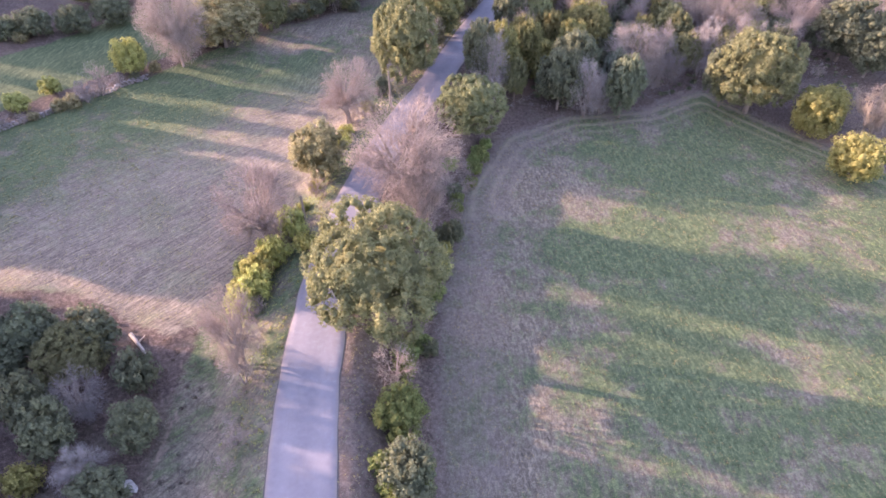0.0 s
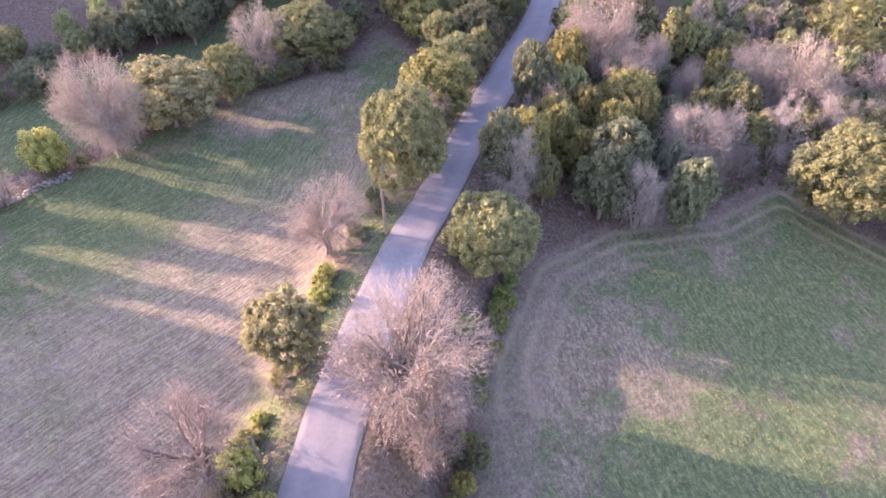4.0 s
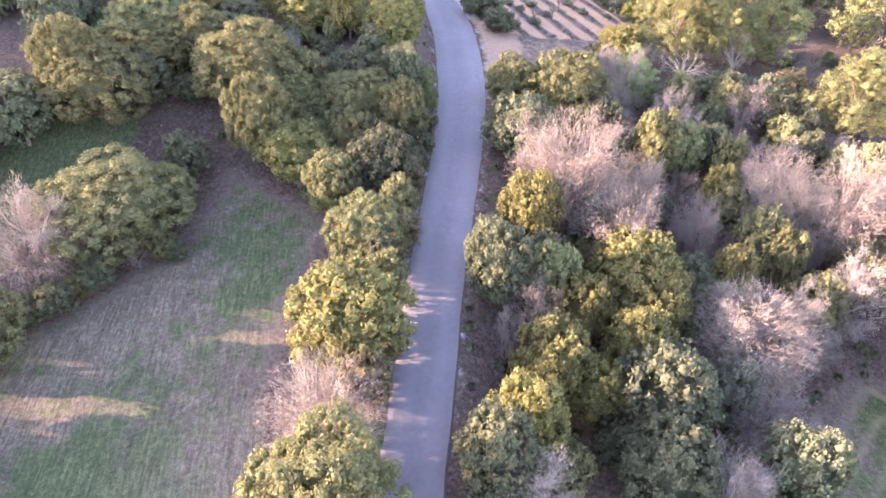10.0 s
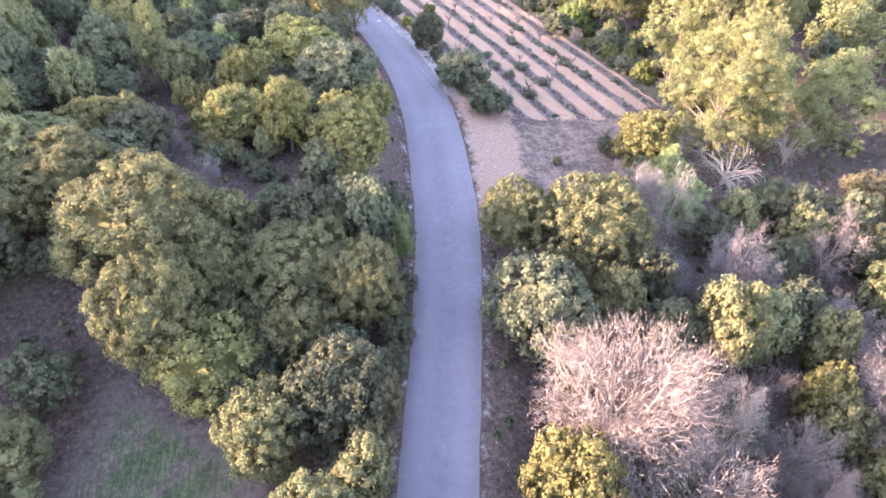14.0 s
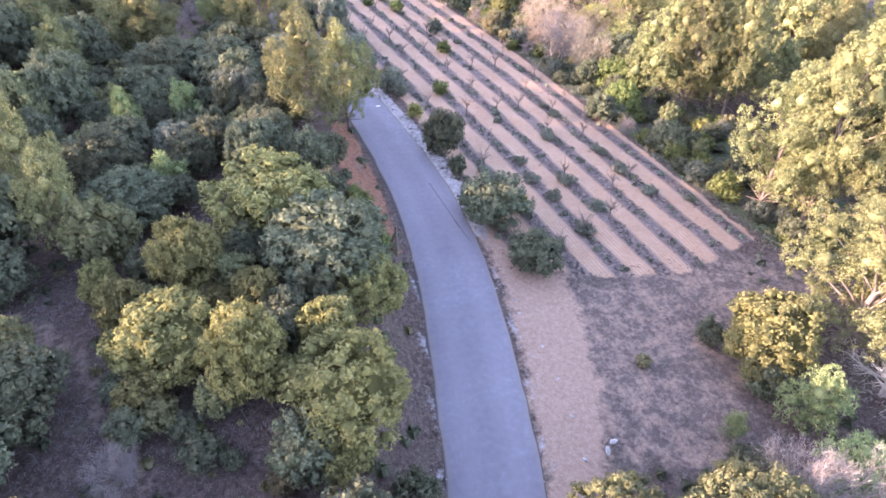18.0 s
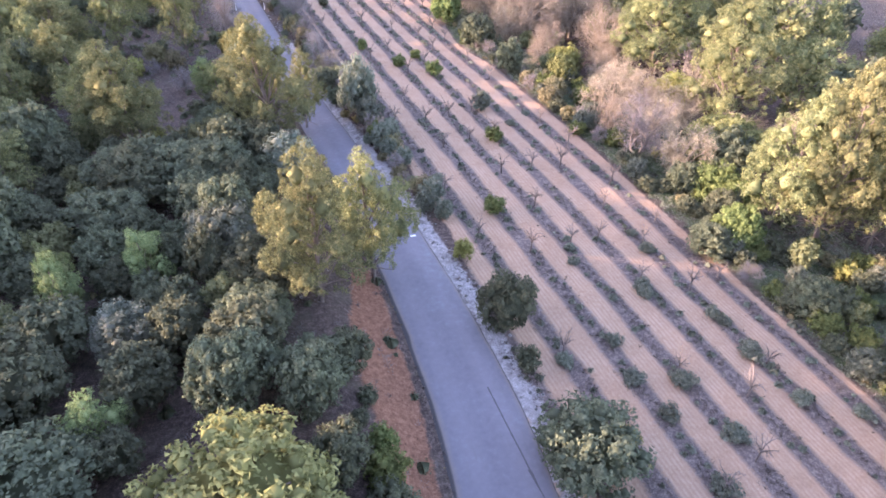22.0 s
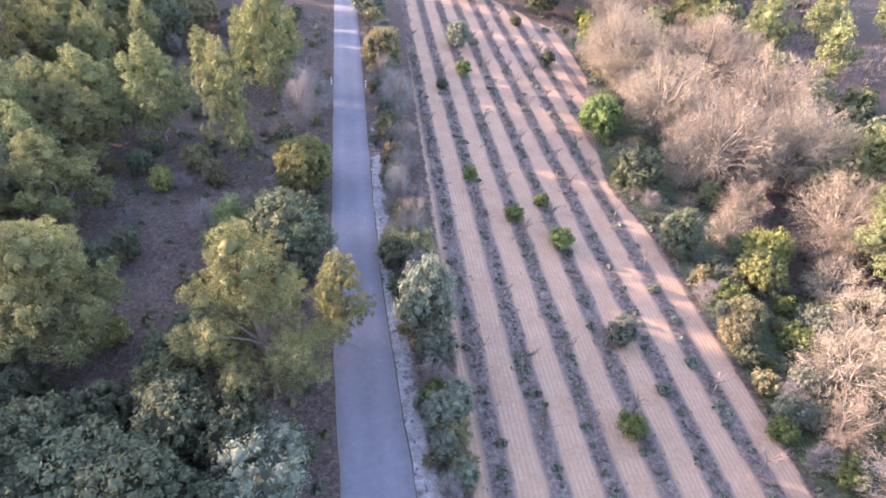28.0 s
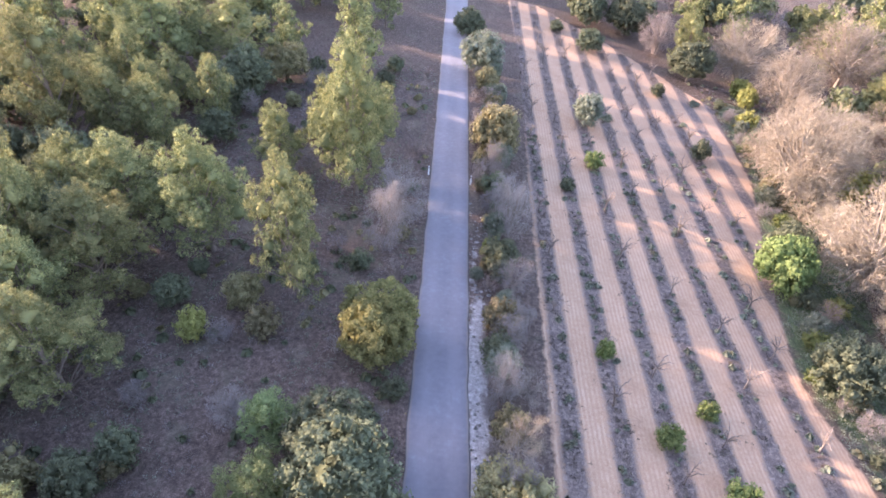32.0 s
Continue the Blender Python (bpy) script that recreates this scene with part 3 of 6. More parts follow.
def leaf_cloud(rng, at, out, long, wide, loose):
    """Pointed leaves at the points, facing outwards with some looseness."""
    n = len(at)
    face = unit(out + rng.normal(0, loose, (n, 3)))
    a = unit(np.cross(face, rng.normal(0, 1, (n, 3))))
    b = np.cross(face, a)
    size = rng.uniform(0.65, 1.35, (n, 1))
    la, lb = long * size, wide * size
    corners = np.stack([at + a * la, at - 0.7 * a * la + b * lb, at - 0.7 * a * la - b * lb], 1).reshape(-1, 3)
    i = np.arange(n) * 3
    return corners, np.stack([i, i + 1, i + 2, i + 2], 1)


def ball(rng, centre, radius, bumps=0.25):
    """A rough lump: an octahedron cut once, with uneven corners."""
    v = [(1, 0, 0), (-1, 0, 0), (0, 1, 0), (0, -1, 0), (0, 0, 1), (0, 0, -1)]
    for i in range(6):
        for j in range(i + 1, 6):
            if i // 2 != j // 2:
                v.append(tuple((np.array(v[i]) + np.array(v[j])) / math.sqrt(2)))
    v = np.array(v)
    find = {tuple(np.round(p, 3)): k for k, p in enumerate(v)}
    faces = []
    for sx in (0, 1):
        for sy in (2, 3):
            for sz in (4, 5):
                m = [find[tuple(np.round((v[i] + v[j]) / math.sqrt(2), 3))] for i, j in ((sx, sy), (sy, sz), (sz, sx))]
                faces += [(sx, m[0], m[2], m[2]), (m[0], sy, m[1], m[1]), (m[2], m[1], sz, sz), (m[0], m[1], m[2], m[2])]
    f = np.array(faces)
    return centre + v * radius * (1 + rng.uniform(-bumps, bumps, (len(v), 1))), f


def crown_mesh(rng, name, mat, puffs, leaves, puff, long, wide, flat=0.9, low=-0.9, high=1.0, loose=0.7, middle=1.0, solid=True, domes=12):
    """A full crown of radius 1: an uneven dome closed by small leafy puffs, like a cauliflower, under a coat of leaves."""
    k = np.arange(puffs) + 0.5
    z, turn = low + (high - low) * k / puffs, k * 2.39996 + rng.uniform(0, 6.28)
    ring = np.sqrt(np.clip(1 - z * z, 0.02, 1))
    way = unit(np.stack([ring * np.cos(turn), ring * np.sin(turn), z], 1) + rng.normal(0, 0.1, (puffs, 3)))
    # the crown is a union of several domes, so that its outline bulges and its top is uneven
    reach = np.full(puffs, 0.62)
    for k in range(domes):
        q = -0.72 + 1.67 * (k + 0.5) / domes
        a = k * 2.39996 + rng.uniform(-0.4, 0.4)
        heart = np.array([math.cos(a) * math.sqrt(max(0.05, 1 - q * q)), math.sin(a) * math.sqrt(max(0.05, 1 - q * q)), q]) * rng.uniform(0.46, 0.6)
        along_way = way @ heart
        cut = along_way ** 2 - heart @ heart + rng.uniform(0.4, 0.52) ** 2
        reach = np.maximum(reach, np.where(cut > 0, along_way + np.sqrt(np.maximum(cut, 0)), 0))
    reach = np.minimum(reach, 1.12) * rng.uniform(0.96, 1.04, puffs) - 0.7 * puff
    size = puff * rng.uniform(0.7, 1.35, puffs)
    centre = way * reach[:, None] * np.array([1, 1, flat])
    verts, faces, base = [], [], 0
    if solid:
        v, f = ball(rng, np.zeros(3), 0.66, 0.08)
        verts.append(v * np.array([1, 1, flat])), faces.append(f)
        base = len(v)
        for c, r in zip(centre, size):
            v, f = lump(rng, c, 0.68 * r)
            verts.append(v), faces.append(f + base)
            base += len(v)
    share = size ** 2 / np.sum(size ** 2)
    own = rng.choice(puffs, leaves, p=share)
    d = unit(rng.normal(0, 1, (leaves, 3)) + 0.85 * way[own] + np.array([0, 0, 0.25]))
    at = centre[own] + d * (size[own] * rng.uniform(0.72 if solid else 0.1, 1.16, leaves))[:, None]
    if solid:
        # a share of the leaves fills the hollows between the puffs
        fill = rng.uniform(0, 1, leaves) < 0.16
        w = unit(rng.normal(0, 1, (leaves, 3)) + np.array([0, 0, 0.3]))
        at[fill] = (w * rng.uniform(0.62, 0.8, (leaves, 1)) * np.array([1, 1, flat]))[fill]
        d[fill] = w[fill]
    v, f = leaf_cloud(rng, at, d + np.array([0, 0, 0.2]), long, wide, loose)
    verts.append(v), faces.append(f + base)
    verts = np.concatenate(verts)
    verts[:, 2] = np.maximum(verts[:, 2] + middle, 0.03)
    return split_mesh(name, verts, np.concatenate(faces), mat)


def lump(rng, centre, radius):
    """A small uneven lump of eight faces."""
    v = np.array([(1, 0, 0), (0, 1, 0), (-1, 0, 0), (0, -1, 0), (0, 0, 1), (0, 0, -1)]) * radius * rng.uniform(0.85, 1.2, (6, 1))
    turn = rng.uniform(0, 1.57)
    v[:, :2] = v[:, :2] @ np.array([[math.cos(turn), -math.sin(turn)], [math.sin(turn), math.cos(turn)]])
    return centre + v, np.array([(i, (i + 1) % 4, 4, 4) for i in range(4)] + [((i + 1) % 4, i, 5, 5) for i in range(4)])


def split_mesh(name, verts, faces, mat):
    """Faces whose last two corners coincide become triangles."""
    me = bpy.data.meshes.new(name)
    tri = faces[:, 2] == faces[:, 3]
    count = np.where(tri, 3, 4).astype(np.int32)
    keep = np.ones(faces.shape, bool)
    keep[tri, 3] = False
    loops = faces[keep].astype(np.int32)
    me.vertices.add(len(verts))
    me.vertices.foreach_set("co", np.asarray(verts, np.float32).ravel())
    me.loops.add(len(loops))
    me.loops.foreach_set("vertex_index", loops)
    me.polygons.add(len(faces))
    me.polygons.foreach_set("loop_start", np.concatenate([[0], np.cumsum(count)[:-1]]).astype(np.int32))
    me.update(calc_edges=True)
    me.materials.append(mat)
    return me


def tubes(paths, sides=5):
    """Tapered, bent stems: each path is a list of (point, radius)."""
    verts, faces = [], []
    for path in paths:
        first = len(verts)
        for i, (p, r) in enumerate(path):
            p = Vector(p)
            ahead = Vector(path[min(i + 1, len(path) - 1)][0]) - Vector(path[max(i - 1, 0)][0])
            a = ahead.orthogonal().normalized()
            b = ahead.normalized().cross(a)
            for s in range(sides):
                q = 2 * math.pi * s / sides
                verts.append(p + (a * math.cos(q) + b * math.sin(q)) * r)
        for i in range(len(path) - 1):
            for s in range(sides):
                k = first + i * sides
                faces.append((k + s, k + (s + 1) % sides, k + sides + (s + 1) % sides, k + sides + s))
    return np.array([tuple(v) for v in verts]), np.array(faces)


def bend(rng, start, end, r0, r1, steps=4, sag=0.08):
    start, end = np.array(start, float), np.array(end, float)
    length = np.linalg.norm(end - start)
    out = []
    for i in range(steps + 1):
        q = i / steps
        p = start + (end - start) * q + rng.normal(0, sag * length * 0.35, 3) * (0 < i < steps) + np.array([0, 0, sag * length * math.sin(q * math.pi)])
        out.append((p, r0 + (r1 - r0) * q))
    return out


def trunk_mesh(rng, name, mat, height, thick, reach, limbs, rise, lean=0.05):
    top = np.array([rng.normal(0, lean), rng.normal(0, lean), height])
    stem = bend(rng, (0, 0, -0.12), top, thick, thick * 0.45, 6, 0.03)
    paths = [stem]
    for k in range(limbs):
        i = 2 + k % 5
        turn = k * 2.4 + rng.uniform(-0.4, 0.4)
        base = stem[min(i, 6)][0]
        tip = base + np.array([math.cos(turn) * reach, math.sin(turn) * reach, rise * rng.uniform(0.5, 1.2)]) * rng.uniform(0.7, 1.05)
        limb = bend(rng, base, tip, thick * 0.42, thick * 0.12, 3, 0.1)
        paths.append(limb)
        for fork in (3,):
            end = limb[fork][0] + rng.normal(0, 0.25 * reach, 3) + np.array([0, 0, 0.2 * rise])
            paths.append(bend(rng, limb[fork][0], end, thick * 0.2, thick * 0.06, 3, 0.08))
    v, f = tubes(paths, 4)
    return raw_mesh(name, v, f, mat)


def bare_tree(rng, twig_mat, bark_mat, limbs=13, twigs=6600, buds=1300, fan=1.0, fine=0.004):
    """A leafless crown of radius 1: stems that fork and fork again into a haze of twigs."""
    paths, tips = [], []
    stems = rng.integers(1, 4)
    for s in range(stems):
        foot = np.array([rng.normal(0, 0.07), rng.normal(0, 0.07), -0.1])
        fork = foot + np.array([rng.normal(0, 0.12), rng.normal(0, 0.12), rng.uniform(0.35, 0.6)])
        paths.append(bend(rng, foot, fork, 0.06, 0.045, 3, 0.03))
        for k in range(limbs // stems + 1):
            turn = k * 2.4 + s + rng.uniform(-0.5, 0.5)
            z = rng.uniform(-0.55, 0.95)
            ring = math.sqrt(1 - z * z)
            goal = np.array([0, 0, 1.0]) + np.array([math.cos(turn) * ring * fan, math.sin(turn) * ring * fan, z]) * rng.uniform(0.42, 0.74)
            limb = bend(rng, fork, goal, 0.033, 0.015, 4, 0.06)
            paths.append(limb)
            for j in range(5):
                b = limb[rng.integers(1, 5)][0]
                way = unit(unit(b - np.array([0, 0, 0.7])) + rng.normal(0, 0.5, 3) + np.array([0, 0, 0.15]))
                e = b + way * rng.uniform(0.25, 0.5)
                branch = bend(rng, b, e, 0.0135, 0.005, 3, 0.1)
                paths.append(branch)
                for p, _ in branch[1:]:
                    tips.append((p, way))
    v, f = tubes(paths, 3)
    wood = raw_mesh("trunk", v, f, bark_mat)
    own = rng.integers(0, len(tips), twigs)
    p0 = np.array([tips[i][0] for i in own]) + rng.normal(0, 0.065, (twigs, 3))
    way = unit(0.6 * np.array([tips[i][1] for i in own]) + rng.normal(0, 0.6, (twigs, 3)) + np.array([0, 0, 0.3]))
    loose = rng.uniform(0, 1, twigs) < 0.33
    ball_way = unit(rng.normal(0, 1, (twigs, 3)))
    p0[loose] = (np.array([0, 0, 1.0]) + ball_way * (0.45 + 0.5 * rng.uniform(0, 1, (twigs, 1)) ** 0.7) * np.array([fan, fan, 0.95]))[loose]
    way[loose] = unit(ball_way + rng.normal(0, 0.5, (twigs, 3)))[loose]
    length = rng.uniform(0.07, 0.2, (twigs, 1))
    p1 = p0 + way * length
    side = unit(np.cross(way, rng.normal(0, 1, (twigs, 3)))) * fine
    verts = np.stack([p0 + side, p0 - side, p1], 1).reshape(-1, 3)
    k = np.arange(twigs) * 3
    faces = np.stack([k, k + 1, k + 2, k + 2], 1)
    if buds:
        pick = rng.integers(0, twigs, buds)
        at = p0[pick] + (p1 - p0)[pick] * rng.uniform(0.3, 1.0, (buds, 1)) + rng.normal(0, 0.02, (buds, 3))
        bv, bf = leaf_cloud(rng, at, way[pick], 0.015, 0.008, 0.9)
        faces = np.concatenate([faces, bf + len(verts)])
        verts = np.concatenate([verts, bv])
    return wood, split_mesh("crown", verts, faces, twig_mat)


def sapling_tree(rng):
    """A young pruned orchard tree: a clear stem and a cup of bare branches."""
    fork = np.array([rng.normal(0, 0.05), rng.normal(0, 0.05), rng.uniform(0.75, 1.0)])
    paths, tips = [bend(rng, (0, 0, -0.1), fork, 0.085, 0.065, 3, 0.03)], []
    for k in range(6):
        turn = k * 2.4 + rng.uniform(-0.4, 0.4)
        goal = fork + np.array([math.cos(turn) * 0.6, math.sin(turn) * 0.6, rng.uniform(0.5, 1.0)]) * rng.uniform(0.7, 1.1)
        limb = bend(rng, fork, goal, 0.042, 0.02, 3, 0.08)
        paths.append(limb)
        for j in range(4):
            foot = limb[1 + j % 3][0]
            way = unit(rng.normal(0, 0.6, 3) + np.array([math.cos(turn), math.sin(turn), 0.7]))
            paths.append(bend(rng, foot, foot + way * rng.uniform(0.25, 0.5), 0.02, 0.008, 2, 0.08))
            tips.append((foot, way))
    v, f = tubes(paths, 4)
    own = rng.integers(0, len(tips), 160)
    p0 = np.array([tips[i][0] for i in own]) + np.array([tips[i][1] for i in own]) * rng.uniform(0, 0.4, (160, 1))
    way = unit(np.array([tips[i][1] for i in own]) + rng.normal(0, 0.6, (160, 3)))
    side = unit(np.cross(way, rng.normal(0, 1, (160, 3)))) * 0.009
    verts = np.stack([p0 + side, p0 - side, p0 + way * rng.uniform(0.15, 0.35, (160, 1))], 1).reshape(-1, 3)
    k = np.arange(160) * 3
    return raw_mesh("trunk", v, f, BARK), split_mesh("crown", verts, np.stack([k, k + 1, k + 2, k + 2], 1), TWIG_PINK)


SEED = np.random.default_rng(7)
KINDS = {}


def forms(kind, count, make):
    KINDS[kind] = [make(np.random.default_rng(100 * len(KINDS) + k)) for k in range(count)]


def oak_forms(mat, puffs, leaves, puff, long, wide, middle=1.0, limbs=4, **more):
    return lambda rng: (trunk_mesh(rng, "trunk", BARK, middle, 0.07, 0.5, limbs, 0.45 * middle), crown_mesh(rng, "crown", mat, puffs, leaves, puff, long, wide, middle=middle, **more))


def pine_tree(rng, mat, domes=20, puff=0.1, needles=9000, long=0.034, wide=0.0075, tall=2.9, low=0.4, width=1.0, dome=0.34):
    """A crown of radius 1: plumes of needles that rise from the branch ends round a leaning trunk, barer below."""
    lean = rng.normal(0, 0.12, 2)
    top = np.array([lean[0], lean[1], tall * 0.86])
    stem = bend(rng, (0, 0, -0.12), top, 0.06, 0.018, 7, 0.02)
    paths, heart, hold, full, rise = [stem], [], [], [], []
    for k in range(domes):
        q = k / (domes - 1)
        r = dome * rng.uniform(0.82, 1.12) * (0.85 if k == 0 else 1.0)
        z = tall - 0.92 * r - (tall - 0.92 * r - low - 0.6 * r) * q ** 0.9
        out = max(0.0, np.interp(q, (0, 0.15, 0.45, 0.8, 1.0), (0.05, 0.55, 1.0, 1.05, 0.8)) * (width - 0.85 * r)) * rng.uniform(0.85, 1.1) * (0.5 if k % 3 == 2 else 1.0)
        turn = k * 2.39996 + rng.uniform(-0.4, 0.4)
        c = np.array([lean[0] * z / tall + math.cos(turn) * out, lean[1] * z / tall + math.sin(turn) * out, z])
        i = min(6, max(1, int(z / tall * 7 * 0.8)))
        paths.append(bend(rng, stem[i][0], c, 0.024, 0.008, 3, 0.03))
        if q > 0.7:
            # a bare dead branch under the crown
            foot = stem[max(1, i - 1)][0]
            tip = foot + np.array([math.cos(turn + 1.0) * 0.6, math.sin(turn + 1.0) * 0.6, rng.uniform(-0.15, 0.2)])
            paths.append(bend(rng, foot, tip, 0.013, 0.004, 3, 0.05))
        heart.append(c), hold.append(r), full.append(q < 0.85), rise.append(unit(np.array([math.cos(turn) * out, math.sin(turn) * out, 0.75]) + rng.normal(0, 0.15, 3)))
    v, f = tubes(paths, 4)
    wood = raw_mesh("trunk", v, f, BARK)
    verts, faces, base, spots, sizes, ways = [], [], 0, [], [], []
    for n, (c, r) in enumerate(zip(heart, hold)):
        if full[n]:
            v, f = lump(rng, np.zeros(3), 0.58 * r)
            verts.append(v + c), faces.append(f + base)
            base += len(v)
        count = int(2.4 * (r / puff) ** 2 * (1.0 if full[n] else 0.6))
        k = np.arange(count) + 0.5
        z, turn = -0.75 + 1.75 * k / count, k * 2.39996 + rng.uniform(0, 6.28)
        ring = np.sqrt(np.clip(1 - z * z, 0.02, 1))
        way = unit(np.stack([ring * np.cos(turn), ring * np.sin(turn), z], 1) + rng.normal(0, 0.12, (count, 3)))
        p = way * (r * rng.uniform(0.8, 1.02, count))[:, None]
        up = p @ rise[n]
        # drawn out along the plume, with a pointed tip
        p = c + (p - up[:, None] * rise[n]) * (0.92 - 0.3 * np.clip(up / r, -0.3, 1))[:, None] + up[:, None] * rise[n] * 1.45
        hidden = np.zeros(count, bool)
        for m, (c2, r2) in enumerate(zip(heart, hold)):
            if m != n and full[m]:
                hidden |= np.linalg.norm(p - c2, axis=1) < 0.72 * r2
        spots.append(p[~hidden]), ways.append(way[~hidden]), sizes.append(puff * rng.uniform(0.7, 1.3, (~hidden).sum()))
    spots, ways, sizes = np.concatenate(spots), np.concatenate(ways), np.concatenate(sizes)
    # sprigs of needles that bristle outwards and up from each puff
    own = rng.choice(len(spots), needles, p=sizes ** 2 / np.sum(sizes ** 2))
    d = unit(rng.normal(0, 1, (needles, 3)) + 0.9 * ways[own] + np.array([0, 0, 0.3]))
    foot = spots[own] + d * (sizes[own] * rng.uniform(0.45, 1.0, needles))[:, None]
    axis = unit(d + np.array([0, 0, 0.25]) + rng.normal(0, 0.4, (needles, 3)))
    side = unit(np.cross(axis, rng.normal(0, 1, (needles, 3)))) * wide
    la = long * rng.uniform(0.7, 1.4, (needles, 1))
    verts.append(np.stack([foot + axis * la, foot - 0.6 * axis * la + side, foot - 0.6 * axis * la - side], 1).reshape(-1, 3))
    i = np.arange(needles) * 3
    faces.append(np.stack([i, i + 1, i + 2, i + 2], 1) + base)
    base += 3 * needles
    # flat sprays close the puffs and the clouds behind them
    sprays = int(1.3 * needles)
    own = rng.choice(len(spots), sprays, p=sizes ** 2 / np.sum(sizes ** 2))
    d = unit(rng.normal(0, 1, (sprays, 3)) + 0.7 * ways[own] + np.array([0, 0, 0.3]))
    at = spots[own] + d * (sizes[own] * rng.uniform(0.3, 0.95, sprays))[:, None]
    deep = rng.uniform(0, 1, sprays) < 0.3
    at[deep] -= (ways[own] * (sizes[own] * rng.uniform(0.5, 1.8, sprays))[:, None])[deep]
    v, f = leaf_cloud(rng, at, d, long * 0.85, wide * 1.9, 0.9)
    verts.append(v), faces.append(f + base)
    return wood, split_mesh("crown", np.concatenate(verts), np.concatenate(faces), mat)


LOW = dict(flat=0.8, low=-0.85, middle=0.72)
forms("oak", 4, oak_forms(OAK, 150, 5600, 0.14, 0.039, 0.026))
forms("oak_large", 4, oak_forms(OAK, 430, 21000, 0.084, 0.0205, 0.0125, loose=0.9))
forms("oak_dark", 4, oak_forms(OAK_DARK, 140, 5200, 0.145, 0.04, 0.026))
forms("oak_yellow", 4, oak_forms(OAK_YELLOW, 150, 6000, 0.14, 0.037, 0.024))
forms("olive", 3, oak_forms(OLIVE, 120, 6500, 0.15, 0.036, 0.018, loose=0.9))
forms("greyleaf", 3, oak_forms(GREYLEAF, 60, 3600, 0.22, 0.045, 0.022, loose=0.9, flat=0.95, middle=0.9))
forms("cushion", 4, oak_forms(LAVENDER, 22, 1000, 0.27, 0.07, 0.038, flat=0.45, low=-0.6, middle=0.36, domes=4))
forms("green", 3, oak_forms(GREEN, 26, 1000, 0.27, 0.074, 0.046, **LOW))
forms("shrub", 4, oak_forms(OAK_DARK, 26, 1000, 0.27, 0.074, 0.046, **LOW))
forms("shrub_yellow", 3, oak_forms(SHRUB_YELLOW, 26, 1000, 0.27, 0.074, 0.046, **LOW))
forms("shrub_olive", 3, oak_forms(OLIVE, 26, 1000, 0.27, 0.074, 0.04, loose=0.9, **LOW))
forms("green_large", 2, oak_forms(GREEN, 70, 3600, 0.2, 0.042, 0.028, **LOW))
forms("shrub_large", 3, oak_forms(OAK_DARK, 70, 3600, 0.2, 0.042, 0.028, **LOW))
forms("shrub_yellow_large", 2, oak_forms(SHRUB_YELLOW, 70, 3600, 0.2, 0.042, 0.028, **LOW))
forms("shrub_olive_large", 2, oak_forms(OLIVE, 70, 3600, 0.2, 0.042, 0.024, loose=0.9, **LOW))
forms("pine", 6, lambda rng: pine_tree(rng, PINE, needles=10500))
forms("pine_large", 3, lambda rng: pine_tree(rng, PINE, 34, 0.072, 20000, 0.022, 0.0052, dome=0.27))
forms("pine_young", 3, lambda rng: pine_tree(rng, PINE_YOUNG, 12, 0.13, 4200, 0.042, 0.01, 2.5, 0.3, 0.95, 0.4))
forms("bare", 5, lambda rng: bare_tree(rng, TWIG_PINK, BARK_PINK, 16, 7500, 1900, 1.0, 0.0042))
forms("bare_large", 3, lambda rng: bare_tree(rng, TWIG_PINK, BARK_PINK, 26, 16000, 4500, 1.05, 0.0034))
forms("bare_grey", 4, lambda rng: bare_tree(rng, TWIG_GREY, BARK_PINK, 11, 7000, 1600, 1.0, 0.0042))
forms("bare_blond", 4, lambda rng: bare_tree(rng, TWIG_BLOND, BARK_BLOND, 11, 4600, 2200, 1.05, 0.006))
forms("bare_blond_large", 3, lambda rng: bare_tree(rng, TWIG_BLOND, BARK_BLOND, 26, 9500, 3500, 1.1, 0.0043))
forms("bare_low", 3, lambda rng: bare_tree(rng, TWIG_PINK, BARK_PINK, 6, 1800, 700, 1.0, 0.008))
forms("sapling", 5, sapling_tree)
forms("dead", 2, lambda rng: bare_tree(rng, DEADWOOD, DEADWOOD, 12, 1300, 0, 1.1, 0.006))
# smaller plants of a kind carry fewer leaves of the same size
forms("oak_small", 4, oak_forms(OAK, 70, 2800, 0.19, 0.055, 0.037, limbs=3))
forms("oak_dark_small", 4, oak_forms(OAK_DARK, 70, 2600, 0.19, 0.056, 0.038, limbs=3))
forms("oak_yellow_small", 3, oak_forms(OAK_YELLOW, 70, 2800, 0.19, 0.055, 0.037, limbs=3))
forms("bare_small", 4, lambda rng: bare_tree(rng, TWIG_PINK, BARK_PINK, 8, 3300, 900, 1.0, 0.0056))
forms("pine_small", 4, lambda rng: pine_tree(rng, PINE, 14, 0.125, 5200, 0.042, 0.0094, dome=0.38))
LARGE = {"bare": 4.1, "bare_blond": 3.3, "pine": 4.3, "oak": 2.8, "green": 1.6, "shrub": 1.6, "shrub_yellow": 1.6, "shrub_olive": 1.6}
SMALL = {"oak": 2.0, "oak_dark": 2.3, "oak_yellow": 2.0, "bare": 1.9, "pine": 2.9}
